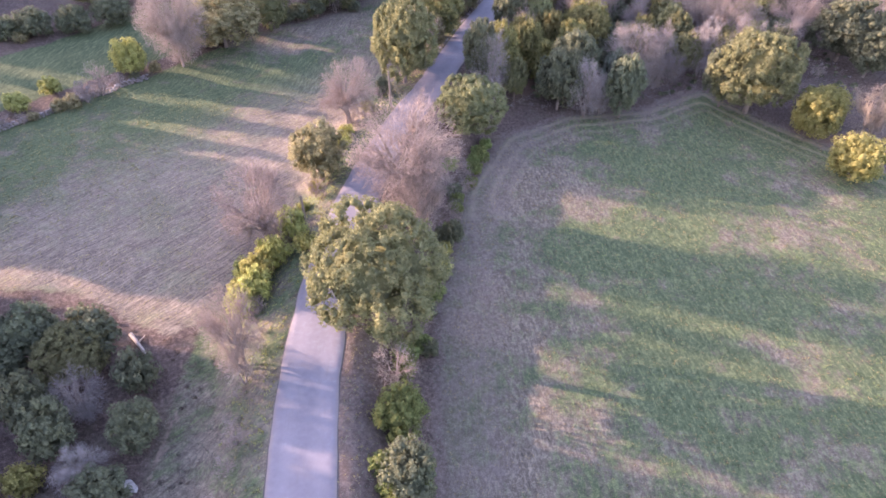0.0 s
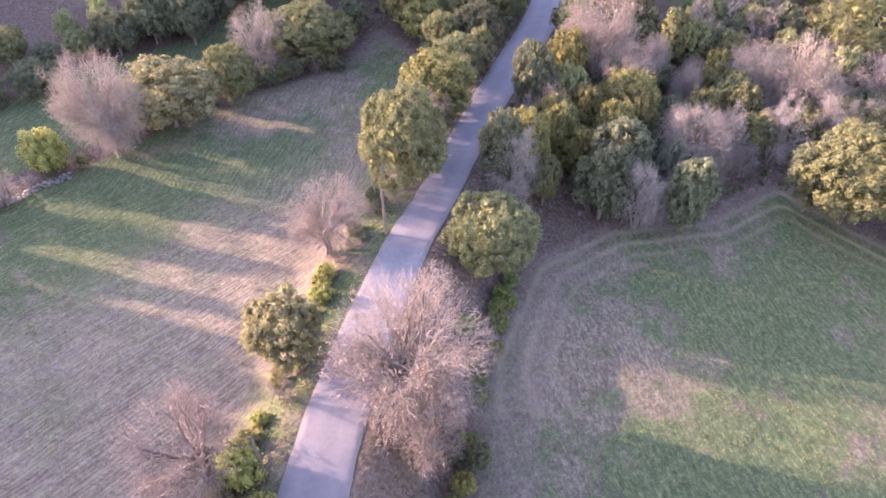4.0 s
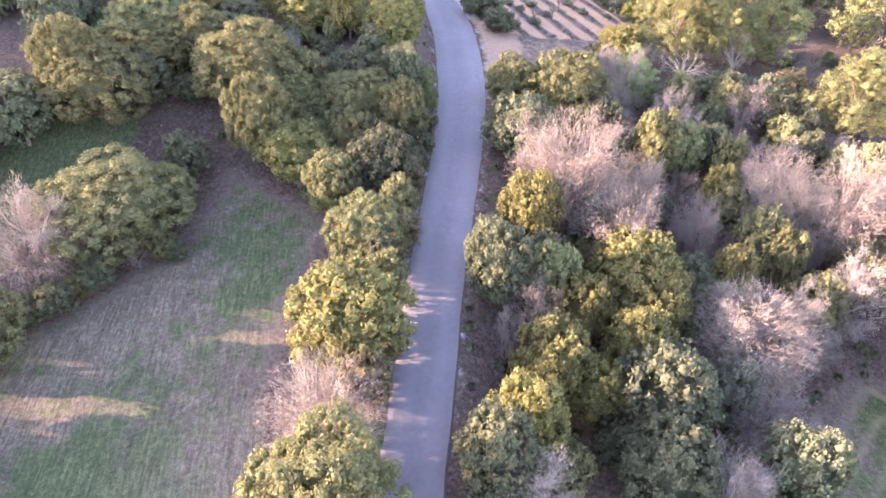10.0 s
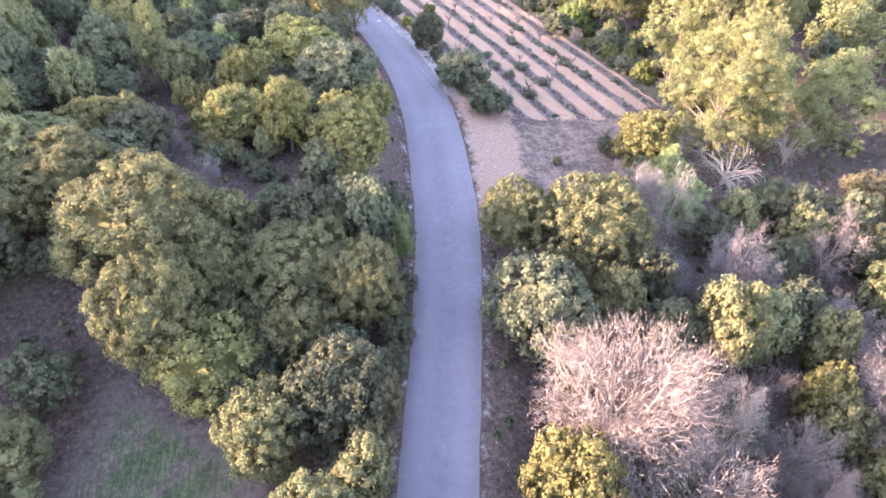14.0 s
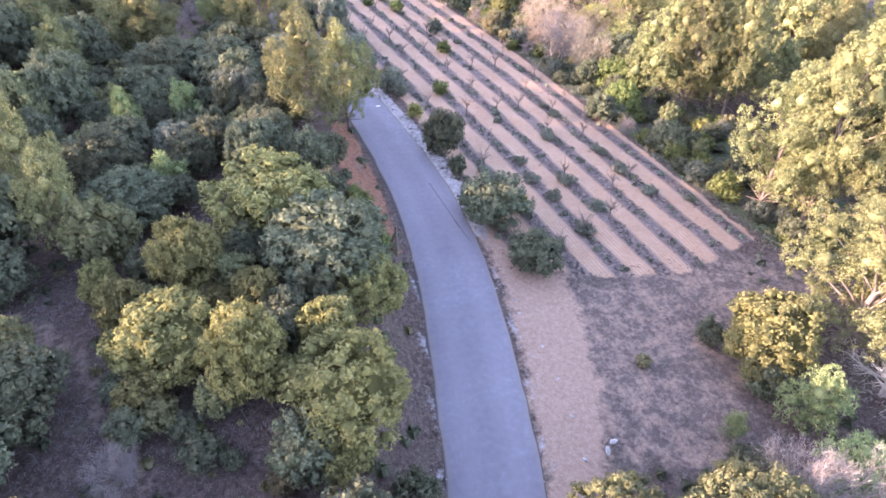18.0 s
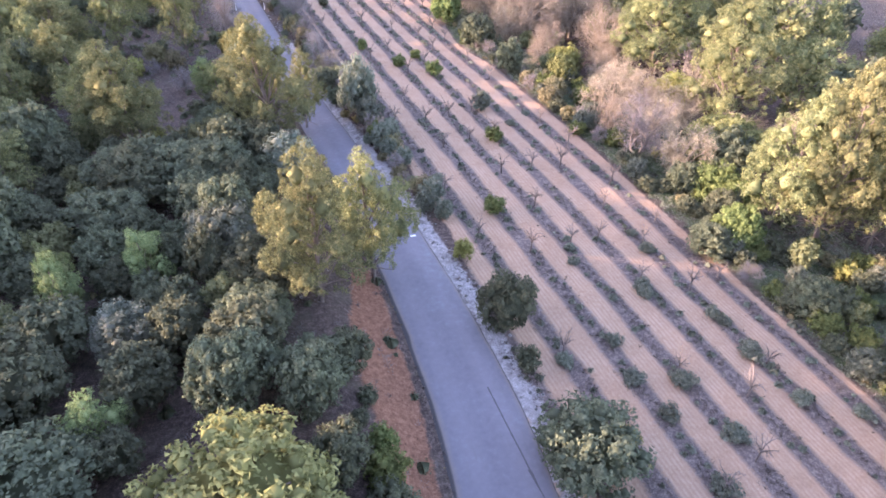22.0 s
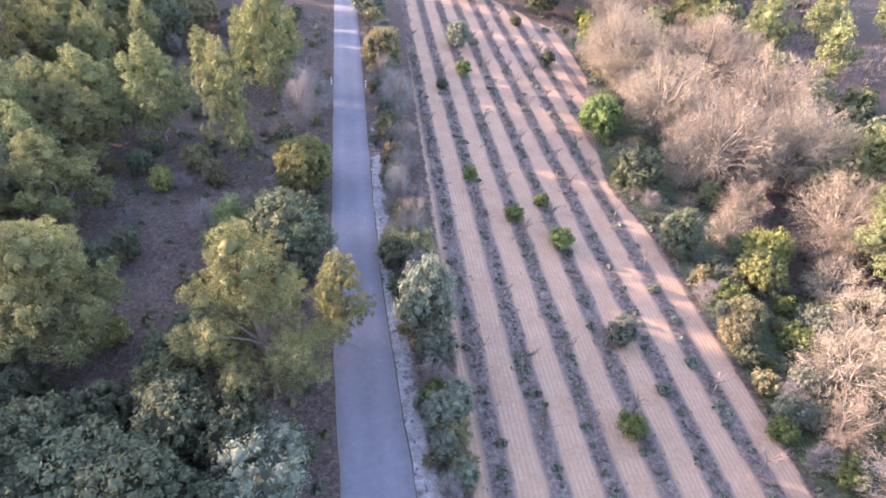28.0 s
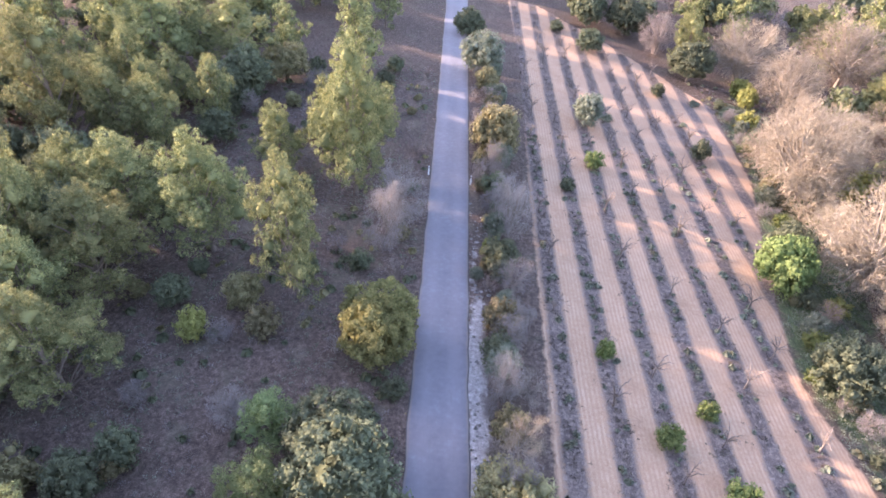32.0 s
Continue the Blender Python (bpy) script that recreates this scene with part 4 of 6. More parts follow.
LOOKS = {
    "oak_large": ("tree", "holm_oak", "broad old evergreen oak with dense clumped grey-green crown"),
    "cushion": ("shrub", "cushion_bush", "low grey-green cushion bush in an orchard row"),
    "dead": ("tree", "dead_tree", "dead pine with bleached bare white branches"),
    "oak": ("tree", "holm_oak", "evergreen oak with dense clumped grey-green crown"),
    "oak_dark": ("tree", "holm_oak", "dark evergreen oak with dense crown down to the ground"),
    "oak_yellow": ("tree", "oak_tree", "oak with yellow-green sunlit crown"),
    "olive": ("tree", "oak_tree", "oak with thin olive-brown crown"),
    "greyleaf": ("shrub", "shrub", "silvery grey-green bushy shrub on a verge"),
    "green": ("shrub", "bush", "small fresh green rounded bush"),
    "shrub": ("shrub", "bush", "dark green evergreen bush close to the ground"),
    "shrub_yellow": ("shrub", "bush", "yellow-green bush with small leaves"),
    "shrub_olive": ("shrub", "bush", "low olive-brown scrubby bush"),
    "pine": ("tree", "pine_tree", "Aleppo pine with airy yellow-green crown and bare trunk"),
    "pine_young": ("tree", "young_pine", "young pine with soft light green needles"),
    "bare": ("tree", "bare_tree", "leafless tree with fine pinkish twigs"),
    "bare_grey": ("tree", "bare_tree", "leafless tree with pale grey twigs"),
    "bare_blond": ("tree", "bare_tree", "leafless oak with dense pale blond twigs"),
    "bare_low": ("shrub", "bare_shrub", "leafless pinkish bramble thicket"),
    "sapling": ("tree", "sapling", "thin leafless young orchard tree"),
}
PLANTED = []


def plant(kind, x, y, radius, stretch=1.0, note=""):
    """One plant with its crown's radius in metres; stretch makes it taller."""
    category, name, label = LOOKS["oak_large" if kind == "oak" and radius > LARGE["oak"] else kind]
    if radius < SMALL.get(kind, 0.0):
        kind = kind + "_small"
    elif radius > LARGE.get(kind, 99.0):
        kind = kind + "_large"
    wood, crown = KINDS[kind][SEED.integers(len(KINDS[kind]))]
    top = new(name)
    top.empty_display_size = 0.3
    top.location = (x, y, float(ground_z(x, y)) - 0.02)
    top.rotation_euler = (0, 0, SEED.uniform(0, 6.283))
    top.scale = (radius, radius * SEED.uniform(0.86, 1.1), radius * stretch)
    for nm, me in (("trunk", wood), ("crown", crown)):
        ob = new(nm, me)
        ob.parent = top
    PLANTED.append((x, y, radius))
    return tagged(top, note or label, category, group={"sapling": "orchard saplings"}.get(kind, ""))

# south west thicket
plant("oak_dark", -30.0, 30.8, 2.19, 1.13)
plant("oak", -26.2, 29.1, 2.89, 0.79)
plant("oak_dark", -25.7, 30.9, 2.21)
plant("oak_dark", -26.7, 24.2, 1.74, 1.69)
plant("oak_dark", -24.7, 22.6, 1.88, 1.34)
plant("bare_grey", -24.2, 25.5, 1.91, 1.12)
plant("bare_grey", -22.0, 20.4, 1.74, 0.81)
plant("shrub", -19.8, 23.4, 1.64, 1.4)
plant("shrub", -21.4, 27.9, 1.58, 1.4)
plant("shrub_yellow", -25.4, 20.0, 1.23, 1.28)
# along the road in the south
plant("bare", -14.0, 28.2, 2.03, 2.0)
plant("bare_low", -13.5, 27.0, 1.61, 1.28)
plant("shrub_yellow", -15.7, 34.6, 1.5, 1.25)
plant("shrub_yellow", -14.6, 35.6, 1.35, 1.5)
plant("shrub_yellow", -16.4, 36.4, 1.2, 1.2)
plant("shrub_yellow", -13.0, 42.7, 1.44, 1.4)
plant("oak", -4.8, 32.6, 5.29, 1.05)
plant("bare_low", -3.3, 28.1, 1.67, 1.36)
plant("green", -2.8, 24.5, 1.84, 1.4)
plant("shrub", -2.1, 20.2, 1.9, 1.4)
plant("green", -1.7, 20.5, 1.3, 1.4)
plant("olive", -12.2, 52.1, 2.9, 1.15)
plant("bare", -3.3, 48.1, 5.16, 1.07)
plant("bare", -2.1, 44.9, 2.55, 1.82)
plant("bare", -16.0, 43.0, 3.7, 1.2)
plant("shrub_yellow", -15.0, 37.5, 1.45, 1.5)
plant("shrub_yellow", -16.3, 38.9, 1.3, 1.2)
plant("shrub_yellow", -14.1, 39.6, 1.45, 1.4)
plant("oak_dark", 1.0, 45.1, 0.87, 1.87)
plant("bare", -10.5, 63.6, 3.68, 1.1)
plant("oak", 3.0, 63.6, 3.95, 0.97)
plant("green", 0.6, 56.1, 1.09)
plant("green", -0.9, 40.1, 1.19)
plant("shrub", -1.6, 35.9, 1.12)
plant("shrub", -1.0, 31.8, 0.87)
plant("shrub_yellow", -11.3, 40.1, 1.2)
plant("green", 0.7, 46.4, 1.02)
plant("shrub", 1.1, 53.1, 1.04)
# island wood east of the road
plant("shrub_yellow", 43.6, 65.2, 3.0, 1.25)
plant("shrub_yellow", 43.9, 56.6, 3.31)
plant("bare_blond", 48.7, 63.9, 2.74, 1.38)
plant("oak", 38.0, 70.9, 5.1, 1.1)
plant("bare_grey", 5.6, 71.4, 2.57, 1.62)
plant("oak_dark", 35.4, 72.9, 2.91, 1.58)
plant("bare", 37.5, 89.6, 3.75, 1.05)
plant("bare", 43.3, 88.1, 3.15, 1.13)
plant("bare_grey", 35.1, 81.0, 2.9, 1.28)
plant("bare_grey", 40.9, 81.7, 2.94, 1.27)
plant("oak_yellow", 14.2, 93.7, 2.54, 1.71)
plant("oak_dark", 9.0, 87.1, 2.32, 1.87)
plant("oak", 13.3, 86.6, 2.33, 1.86)
plant("oak_yellow", 20.1, 86.7, 3.8, 1.14)
plant("oak_yellow", 14.4, 84.0, 2.59, 1.67)
plant("oak_yellow", 17.0, 80.3, 2.36, 1.83)
plant("oak_yellow", 10.6, 80.2, 2.76, 1.57)
plant("oak_yellow", 13.1, 78.4, 2.08, 1.69)
plant("oak_yellow", 7.2, 75.8, 2.53, 1.71)
plant("oak_dark", 4.5, 73.3, 2.55, 1.7)
plant("oak", 9.1, 73.6, 1.76, 1.87)
plant("oak_dark", 17.1, 76.8, 3.33, 1.3)
plant("oak_dark", 14.4, 71.8, 3.2, 1.35)
plant("greyleaf", 22.3, 76.5, 1.86, 1.73)
plant("bare_grey", 8.5, 82.7, 1.14, 2.0)
plant("bare", 25.4, 79.6, 4.67, 0.87)
plant("bare_grey", 23.5, 73.7, 3.0, 0.85)
plant("bare_grey", 19.4, 70.6, 1.93, 1.33)
plant("bare", 18.2, 96.0, 4.71, 1.32)
plant("bare", 24.4, 94.5, 2.34, 1.78)
plant("bare", 28.5, 92.1, 2.02, 1.5)
plant("oak", 28.7, 99.9, 2.78, 1.56)
plant("oak_yellow", 27.9, 85.4, 1.89, 1.86)
plant("oak_yellow", 32.8, 95.0, 1.69, 1.87)
plant("bare", 37.3, 93.6, 3.58, 1.12)
plant("bare", 39.7, 87.8, 3.61, 1.65)
plant("oak", 32.9, 86.0, 2.06, 1.71)
plant("bare_low", 32.0, 90.6, 1.21, 1.42)
plant("pine", 52.1, 101.4, 4.94, 0.75)
plant("oak", 24.7, 111.2, 4.7, 0.92)
plant("oak", 19.7, 114.0, 3.15, 1.07)
plant("oak_dark", 17.6, 105.1, 3.99, 0.95)
plant("pine_young", 36.0, 117.9, 2.16, 0.95)
plant("oak_yellow", 33.7, 95.8, 1.12, 1.87)
plant("pine_young", 34.3, 113.3, 2.49, 0.84)
plant("bare", 20.4, 91.0, 3.69, 1.23)
plant("bare", 27.6, 89.8, 1.92, 1.72)
plant("bare", 35.5, 91.9, 2.96, 1.25)
plant("bare", 30.7, 87.9, 2.1, 1.05)
plant("oak_yellow", 19.5, 83.8, 3.3, 1.31)
plant("oak_dark", 9.6, 90.7, 1.36, 1.87)
plant("bare_grey", 17.5, 70.2, 2.44, 1.51)
plant("oak_dark", 21.9, 69.9, 2.53, 1.71)
plant("bare", 50.5, 90.4, 4.1)
plant("oak_dark", 56.2, 85.4, 4.71)
plant("oak_dark", 57.8, 80.7, 3.8)
plant("bare", 63.2, 92.1, 4.15)
plant("shrub_yellow", 46.8, 70.0, 2.79)
plant("bare_low", 51.1, 80.4, 1.39)
plant("shrub_olive", 52.3, 110.6, 2.73)
plant("shrub", 44.2, 112.9, 2.17)
# hedges round the west field
plant("bare", -34.5, 79.1, 4.28, 1.35)
plant("shrub_yellow", -40.3, 76.4, 2.31, 1.4)
plant("bare_low", -42.3, 71.2, 2.0, 1.16)
plant("oak", -54.4, 96.8, 2.57)
plant("olive", -30.8, 85.6, 5.41, 0.75)
plant("oak", -25.5, 91.4, 3.32, 1.14)
plant("bare", -23.6, 98.7, 3.88, 1.16)
plant("oak", -20.1, 116.3, 5.4, 0.72)
plant("oak_yellow", -41.9, 114.3, 3.43, 0.82)
plant("oak_yellow", -35.5, 115.9, 2.98, 0.79)
plant("oak_dark", -39.0, 105.0, 3.48, 1.09)
plant("oak_dark", -34.0, 105.2, 2.88, 1.32)
plant("oak", -18.6, 102.4, 5.78, 0.72)
plant("oak_dark", -13.0, 109.4, 2.23, 1.12)
plant("oak", -15.4, 104.8, 3.39, 0.84)
plant("shrub_yellow", -48.3, 71.3, 1.39)
plant("shrub_yellow", -50.6, 67.5, 1.48)
plant("shrub", -57.0, 86.2, 2.52)
plant("shrub", -52.5, 88.2, 2.57)
plant("shrub", -48.0, 91.2, 2.63)
plant("shrub", -60.3, 84.8, 2.18)
plant("oak_dark", -42.6, 101.7, 3.17)
plant("oak_dark", -31.8, 110.7, 3.36)
plant("oak_yellow", -39.0, 109.9, 2.98)
plant("oak_dark", -27.0, 114.5, 3.5)
plant("oak_dark", -30.7, 114.5, 2.17)
# row of trees west of the road
plant("oak", -4.7, 71.5, 4.39, 1.26)
plant("shrub", -7.1, 69.2, 1.04, 1.4)
plant("bare", -4.1, 78.6, 3.71, 0.97)
plant("oak_yellow", -1.6, 85.0, 4.0)
plant("oak", 1.0, 94.7, 3.23)
plant("bare_low", -2.4, 95.6, 1.17, 1.77)
plant("oak_dark", 3.8, 102.5, 3.29, 1.15)
plant("oak", -0.9, 101.6, 2.51, 1.51)
plant("oak_dark", 2.7, 101.9, 2.09)
plant("bare_low", -2.8, 98.2, 1.02)
# wood in the far west
plant("oak", -22.2, 118.8, 3.71, 1.22)
plant("pine", -25.5, 229.2, 4.07, 1.21)
plant("pine", -21.4, 231.7, 3.65, 0.86)
plant("pine", -26.6, 249.2, 4.91, 0.75)
# evergreen wood west of the road
plant("oak", -16.6, 125.6, 4.75, 0.72)
plant("oak_yellow", -10.6, 131.1, 2.81, 0.89)
plant("oak", -13.9, 128.2, 3.68, 0.72)
plant("oak", -15.2, 122.4, 3.82, 0.78)
plant("oak_dark", -9.1, 125.5, 3.06, 0.81)
plant("oak_dark", -18.2, 137.4, 3.36, 0.8)
plant("oak_dark", -13.8, 141.5, 3.92, 0.72)
plant("oak_dark", -2.2, 145.8, 3.33, 0.75)
plant("oak_yellow", 7.4, 141.4, 4.64, 0.72)
plant("oak_dark", 10.1, 135.7, 3.99, 0.72)
plant("oak_yellow", 1.6, 136.3, 2.44, 1.32)
plant("oak_yellow", 0.6, 130.6, 3.2, 0.78)
plant("oak_yellow", 4.6, 126.7, 2.28, 1.56)
plant("oak_yellow", -3.6, 137.1, 1.26, 1.36)
plant("oak_dark", 11.8, 135.8, 2.26, 1.31)
plant("oak_yellow", 12.3, 132.4, 2.45, 0.93)
plant("oak_yellow", 9.1, 123.9, 3.41, 0.89)
plant("oak", -8.1, 132.1, 2.05, 1.15)
plant("oak_dark", -6.9, 128.8, 2.91, 0.86)
plant("bare_grey", -2.3, 123.5, 1.48, 1.05)
plant("shrub", -1.7, 126.0, 1.17, 1.32)
plant("shrub", 1.6, 124.0, 1.39, 0.72)
plant("pine_young", -3.4, 161.5, 1.23, 1.77)
plant("pine_young", 1.9, 162.1, 1.72, 1.19)
plant("greyleaf", 6.6, 163.8, 2.71, 1.11)
plant("greyleaf", 0.5, 156.8, 1.92)
plant("pine_young", 0.2, 148.9, 1.74)
plant("oak_dark", -4.5, 152.1, 3.34, 0.9)
plant("oak_dark", 7.0, 149.6, 2.57, 1.22)
plant("oak_dark", 11.0, 148.5, 2.18, 1.17)
plant("oak_dark", -7.7, 151.2, 1.9, 1.13)
plant("oak_dark", 0.1, 174.4, 3.33, 0.88)
plant("oak_dark", 5.9, 175.0, 3.44, 0.77)
plant("oak_dark", -1.3, 164.7, 2.01, 1.06)
plant("oak_dark", -9.6, 159.2, 1.86, 1.4)
plant("oak_dark", 8.7, 159.5, 2.78, 0.86)
plant("oak_dark", -5.6, 163.4, 2.26, 0.84)
plant("oak_dark", 4.1, 157.8, 1.69, 1.17)
plant("shrub", 14.0, 141.2, 1.27, 1.4)
plant("pine", -10.8, 179.1, 3.03, 0.85)
plant("greyleaf", 12.4, 176.8, 2.75, 0.91)
plant("oak_dark", -1.8, 169.5, 2.97, 0.84)
plant("oak_dark", 8.4, 155.1, 2.6, 0.85)
plant("greyleaf", 1.0, 155.4, 2.06, 0.94)
plant("pine_young", -3.1, 160.0, 1.47, 1.57)
plant("pine_young", 1.3, 163.6, 1.85, 0.85)
plant("oak_dark", 2.1, 151.1, 1.94, 1.28)
plant("oak_dark", 11.5, 150.3, 2.07, 0.78)
plant("oak_dark", -1.9, 176.7, 2.71, 0.92)
plant("oak_dark", 3.5, 175.8, 3.58, 0.72)
plant("oak_dark", 13.7, 169.1, 2.49)
plant("oak_dark", 7.2, 165.9, 2.29, 1.45)
plant("oak_dark", 5.7, 161.0, 1.58, 1.75)
plant("oak_dark", 2.5, 180.6, 1.93, 1.04)
plant("pine", 12.6, 157.6, 3.35, 1.17)
plant("pine", 17.0, 161.4, 3.0, 1.28)
plant("oak", -11.3, 123.0, 3.45)
plant("shrub", 0.9, 125.6, 0.96)
plant("shrub", -2.2, 128.9, 1.21)
plant("shrub", 3.0, 123.2, 0.67)
plant("shrub", 5.0, 122.7, 0.61)
plant("shrub", 14.0, 137.7, 1.18)
plant("shrub", 13.2, 147.0, 0.64)
plant("shrub", -2.7, 129.6, 0.7)
plant("shrub", -2.2, 127.7, 0.55)
plant("green", 1.4, 125.4, 0.54)
plant("shrub", 0.7, 126.1, 0.49)
plant("green", 14.2, 145.6, 0.95, 1.1)
plant("green", 13.9, 143.4, 1.25, 1.2)
plant("shrub", 13.6, 141.6, 1.2, 1.2)
plant("green", 14.9, 140.2, 0.85, 1.1)
plant("green", 13.7, 139.2, 1.3, 1.2)
plant("shrub", 14.0, 148.6, 0.7)
# oak cluster north of the west field
plant("oak_dark", -16.8, 117.7, 3.18, 0.93)
plant("oak", -6.9, 116.7, 5.31, 0.86)
plant("oak", -6.2, 110.3, 3.51, 1.36)
plant("oak", -3.4, 114.5, 3.04, 1.04)
plant("oak", 3.3, 113.0, 3.95, 0.82)
plant("oak", 6.9, 110.0, 2.91, 1.27)
plant("oak_yellow", -3.4, 107.8, 3.84, 0.8)
plant("oak", 2.5, 108.0, 2.63, 1.29)
plant("oak_dark", -12.4, 117.9, 1.92, 0.91)
plant("shrub", 2.4, 119.4, 1.65, 1.2)
plant("oak_dark", 8.6, 115.3, 1.89, 1.87)
plant("pine_young", 10.7, 114.4, 1.02, 2.0)
plant("shrub_olive", 5.1, 121.5, 0.86, 0.72)
plant("shrub_olive", 5.4, 107.8, 1.27)
plant("shrub_yellow", 11.3, 116.3, 0.89)
plant("shrub", 9.4, 121.5, 0.54)
# wood east of the orchard
plant("pine", 43.9, 123.0, 5.07)
plant("pine", 56.1, 121.4, 5.09, 0.75)
plant("oak_yellow", 37.0, 122.9, 3.36, 0.89)
plant("pine", 54.0, 136.0, 4.6, 1.38)
plant("pine", 50.8, 138.6, 4.0, 1.2)
plant("pine", 57.6, 133.4, 4.4, 1.3)
plant("pine", 58.6, 139.4, 4.4, 1.42)
plant("pine", 48.3, 122.9, 3.93, 1.14)
plant("shrub", 35.4, 121.0, 1.42, 1.4)
plant("pine_young", 30.8, 118.5, 0.82, 1.31)
plant("shrub", 34.6, 125.5, 1.04, 1.4)
plant("pine", 57.6, 158.6, 4.5, 1.28)
plant("pine", 54.2, 161.2, 3.8, 1.15)
plant("pine", 61.4, 156.6, 4.2, 1.3)
plant("oak_dark", 54.8, 169.6, 3.27)
plant("pine", 63.9, 181.2, 5.74, 0.94)
plant("shrub_yellow", 61.8, 188.9, 3.06, 0.88)
plant("oak_yellow", 56.7, 172.0, 4.48, 0.72)
plant("shrub", 50.4, 163.2, 2.2, 1.0)
plant("green", 52.6, 164.0, 2.3, 1.1)
plant("pine", 64.6, 198.0, 5.73, 0.93)
plant("pine", 75.9, 196.4, 4.76, 1.08)
plant("green", 51.9, 167.2, 2.4, 1.1)
plant("shrub", 49.6, 168.8, 1.9, 1.1)
plant("shrub_yellow", 60.5, 187.3, 3.07, 0.93)
plant("shrub_yellow", 52.2, 201.2, 2.25, 1.24)
plant("bare_grey", 49.2, 176.0, 3.34, 1.03)
plant("shrub", 43.8, 228.8, 2.39, 1.4)
plant("shrub", 43.9, 214.0, 2.71, 1.19)
plant("shrub", 44.8, 203.0, 2.18, 1.4)
plant("green", 48.5, 159.4, 2.17, 1.35)
plant("green", 42.6, 226.0, 2.62, 1.4)
plant("pine", 43.5, 280.7, 2.95, 1.06)
plant("pine", 65.9, 291.7, 3.64, 0.86)
plant("pine", 72.7, 285.9, 4.04, 0.82)
plant("oak_dark", 34.9, 292.2, 4.2, 0.81)
plant("bare_blond", 51.8, 278.5, 6.16, 0.82)
plant("bare_blond", 66.9, 280.4, 7.05, 0.75)
plant("oak_dark", 43.3, 275.4, 3.31, 1.03)
plant("bare", 39.4, 285.4, 3.17, 1.1)
plant("pine", 74.7, 156.7, 4.8)
plant("pine", 67.4, 263.7, 4.04)
plant("pine", 75.4, 254.7, 4.06)
plant("dead", 43.3, 118.1, 3.46, 0.6)
plant("dead", 51.7, 119.9, 2.17, 1.2)
plant("shrub", 49.1, 150.8, 2.2)
plant("shrub_yellow", 57.0, 189.2, 1.51)
plant("shrub", 45.8, 159.2, 1.95)
plant("bare_blond", 61.6, 216.0, 5.6)
plant("bare_blond", 52.2, 207.0, 2.94)
plant("bare_blond", 60.2, 204.5, 4.34)
plant("bare_blond", 55.3, 191.1, 3.13)
plant("shrub_olive", 47.1, 193.0, 1.78)
plant("bare_blond", 49.1, 243.4, 5.34)
plant("bare_blond", 50.8, 227.2, 5.72)
plant("bare_blond", 61.2, 240.2, 6.13)
plant("bare_blond", 53.5, 216.0, 5.82)
plant("bare_blond", 64.5, 228.9, 5.82)
plant("oak_yellow", 50.3, 198.1, 2.15)
plant("shrub_olive", 45.4, 190.9, 1.61)
plant("shrub_yellow", 50.4, 272.3, 1.47, 1.4)
plant("shrub_olive", 45.5, 198.0, 1.31)
plant("shrub", 45.5, 189.0, 1.11)
plant("bare_blond", 50.7, 246.5, 5.54)
plant("shrub_yellow", 50.7, 269.1, 1.63, 1.4)
plant("bare_blond", 55.2, 268.5, 4.74)
plant("shrub", 48.2, 254.7, 1.72)
# east verge of the road
plant("shrub", 24.8, 154.2, 2.16, 1.4)
plant("shrub", 25.3, 142.5, 3.11, 0.89)
plant("shrub", 25.9, 135.9, 2.16)
plant("shrub", 24.8, 150.0, 0.98, 1.4)
plant("shrub_yellow", 28.2, 143.2, 0.84, 1.36)
plant("shrub_olive", 19.6, 198.9, 2.72, 0.72)
plant("bare_blond", 19.9, 202.8, 1.71)
plant("greyleaf", 21.2, 190.2, 2.27, 1.69)
plant("green", 21.9, 183.6, 1.11, 1.4)
plant("shrub_olive", 15.6, 241.2, 2.87, 1.4)
plant("bare_grey", 18.4, 225.6, 1.84, 1.8)
plant("bare_grey", 17.6, 228.1, 2.1, 1.14)
plant("shrub_olive", 18.0, 213.4, 1.45, 1.4)
plant("bare_grey", 18.7, 206.9, 1.29, 2.0)
plant("oak_dark", 28.4, 293.8, 3.46)
plant("shrub_yellow", 24.4, 162.2, 0.89, 1.3)
plant("greyleaf", 12.2, 263.2, 3.26)
plant("shrub_yellow", 16.7, 223.0, 0.99)
plant("bare_low", 20.5, 207.4, 1.36)
plant("shrub", 8.8, 278.1, 2.85)
plant("shrub_olive", 29.1, 125.1, 0.61)
# pine wood west of the road
plant("pine", -14.5, 200.8, 2.93, 0.85)
plant("pine", -3.2, 189.0, 4.4, 0.76)
plant("pine", -13.7, 219.8, 3.94, 0.84)
plant("pine", 11.8, 183.7, 4.36, 1.03)
plant("pine", -1.9, 186.4, 3.84, 0.96)
plant("pine", -6.5, 218.1, 3.75, 1.03)
plant("pine", 2.3, 213.7, 2.86, 1.54)
plant("pine", -13.5, 206.8, 2.74, 1.16)
plant("pine", 1.7, 235.0, 4.24, 0.86)
plant("pine_young", 4.8, 201.5, 2.07, 0.76)
plant("oak_dark", 10.5, 197.2, 3.36, 1.12)
plant("oak_yellow", 9.4, 211.1, 3.01, 0.82)
plant("bare_grey", 8.1, 225.6, 2.69, 1.1)
plant("shrub_yellow", -3.6, 208.5, 1.14, 1.4)
plant("shrub_olive", -3.0, 197.3, 0.77, 1.4)
plant("shrub_yellow", -0.2, 188.5, 1.29, 0.8)
plant("pine", -12.8, 211.7, 4.49, 0.75)
plant("pine", 3.1, 228.8, 3.87, 1.37)
plant("pine", -4.7, 230.9, 2.49, 1.06)
plant("pine", -8.7, 201.9, 3.51, 0.9)
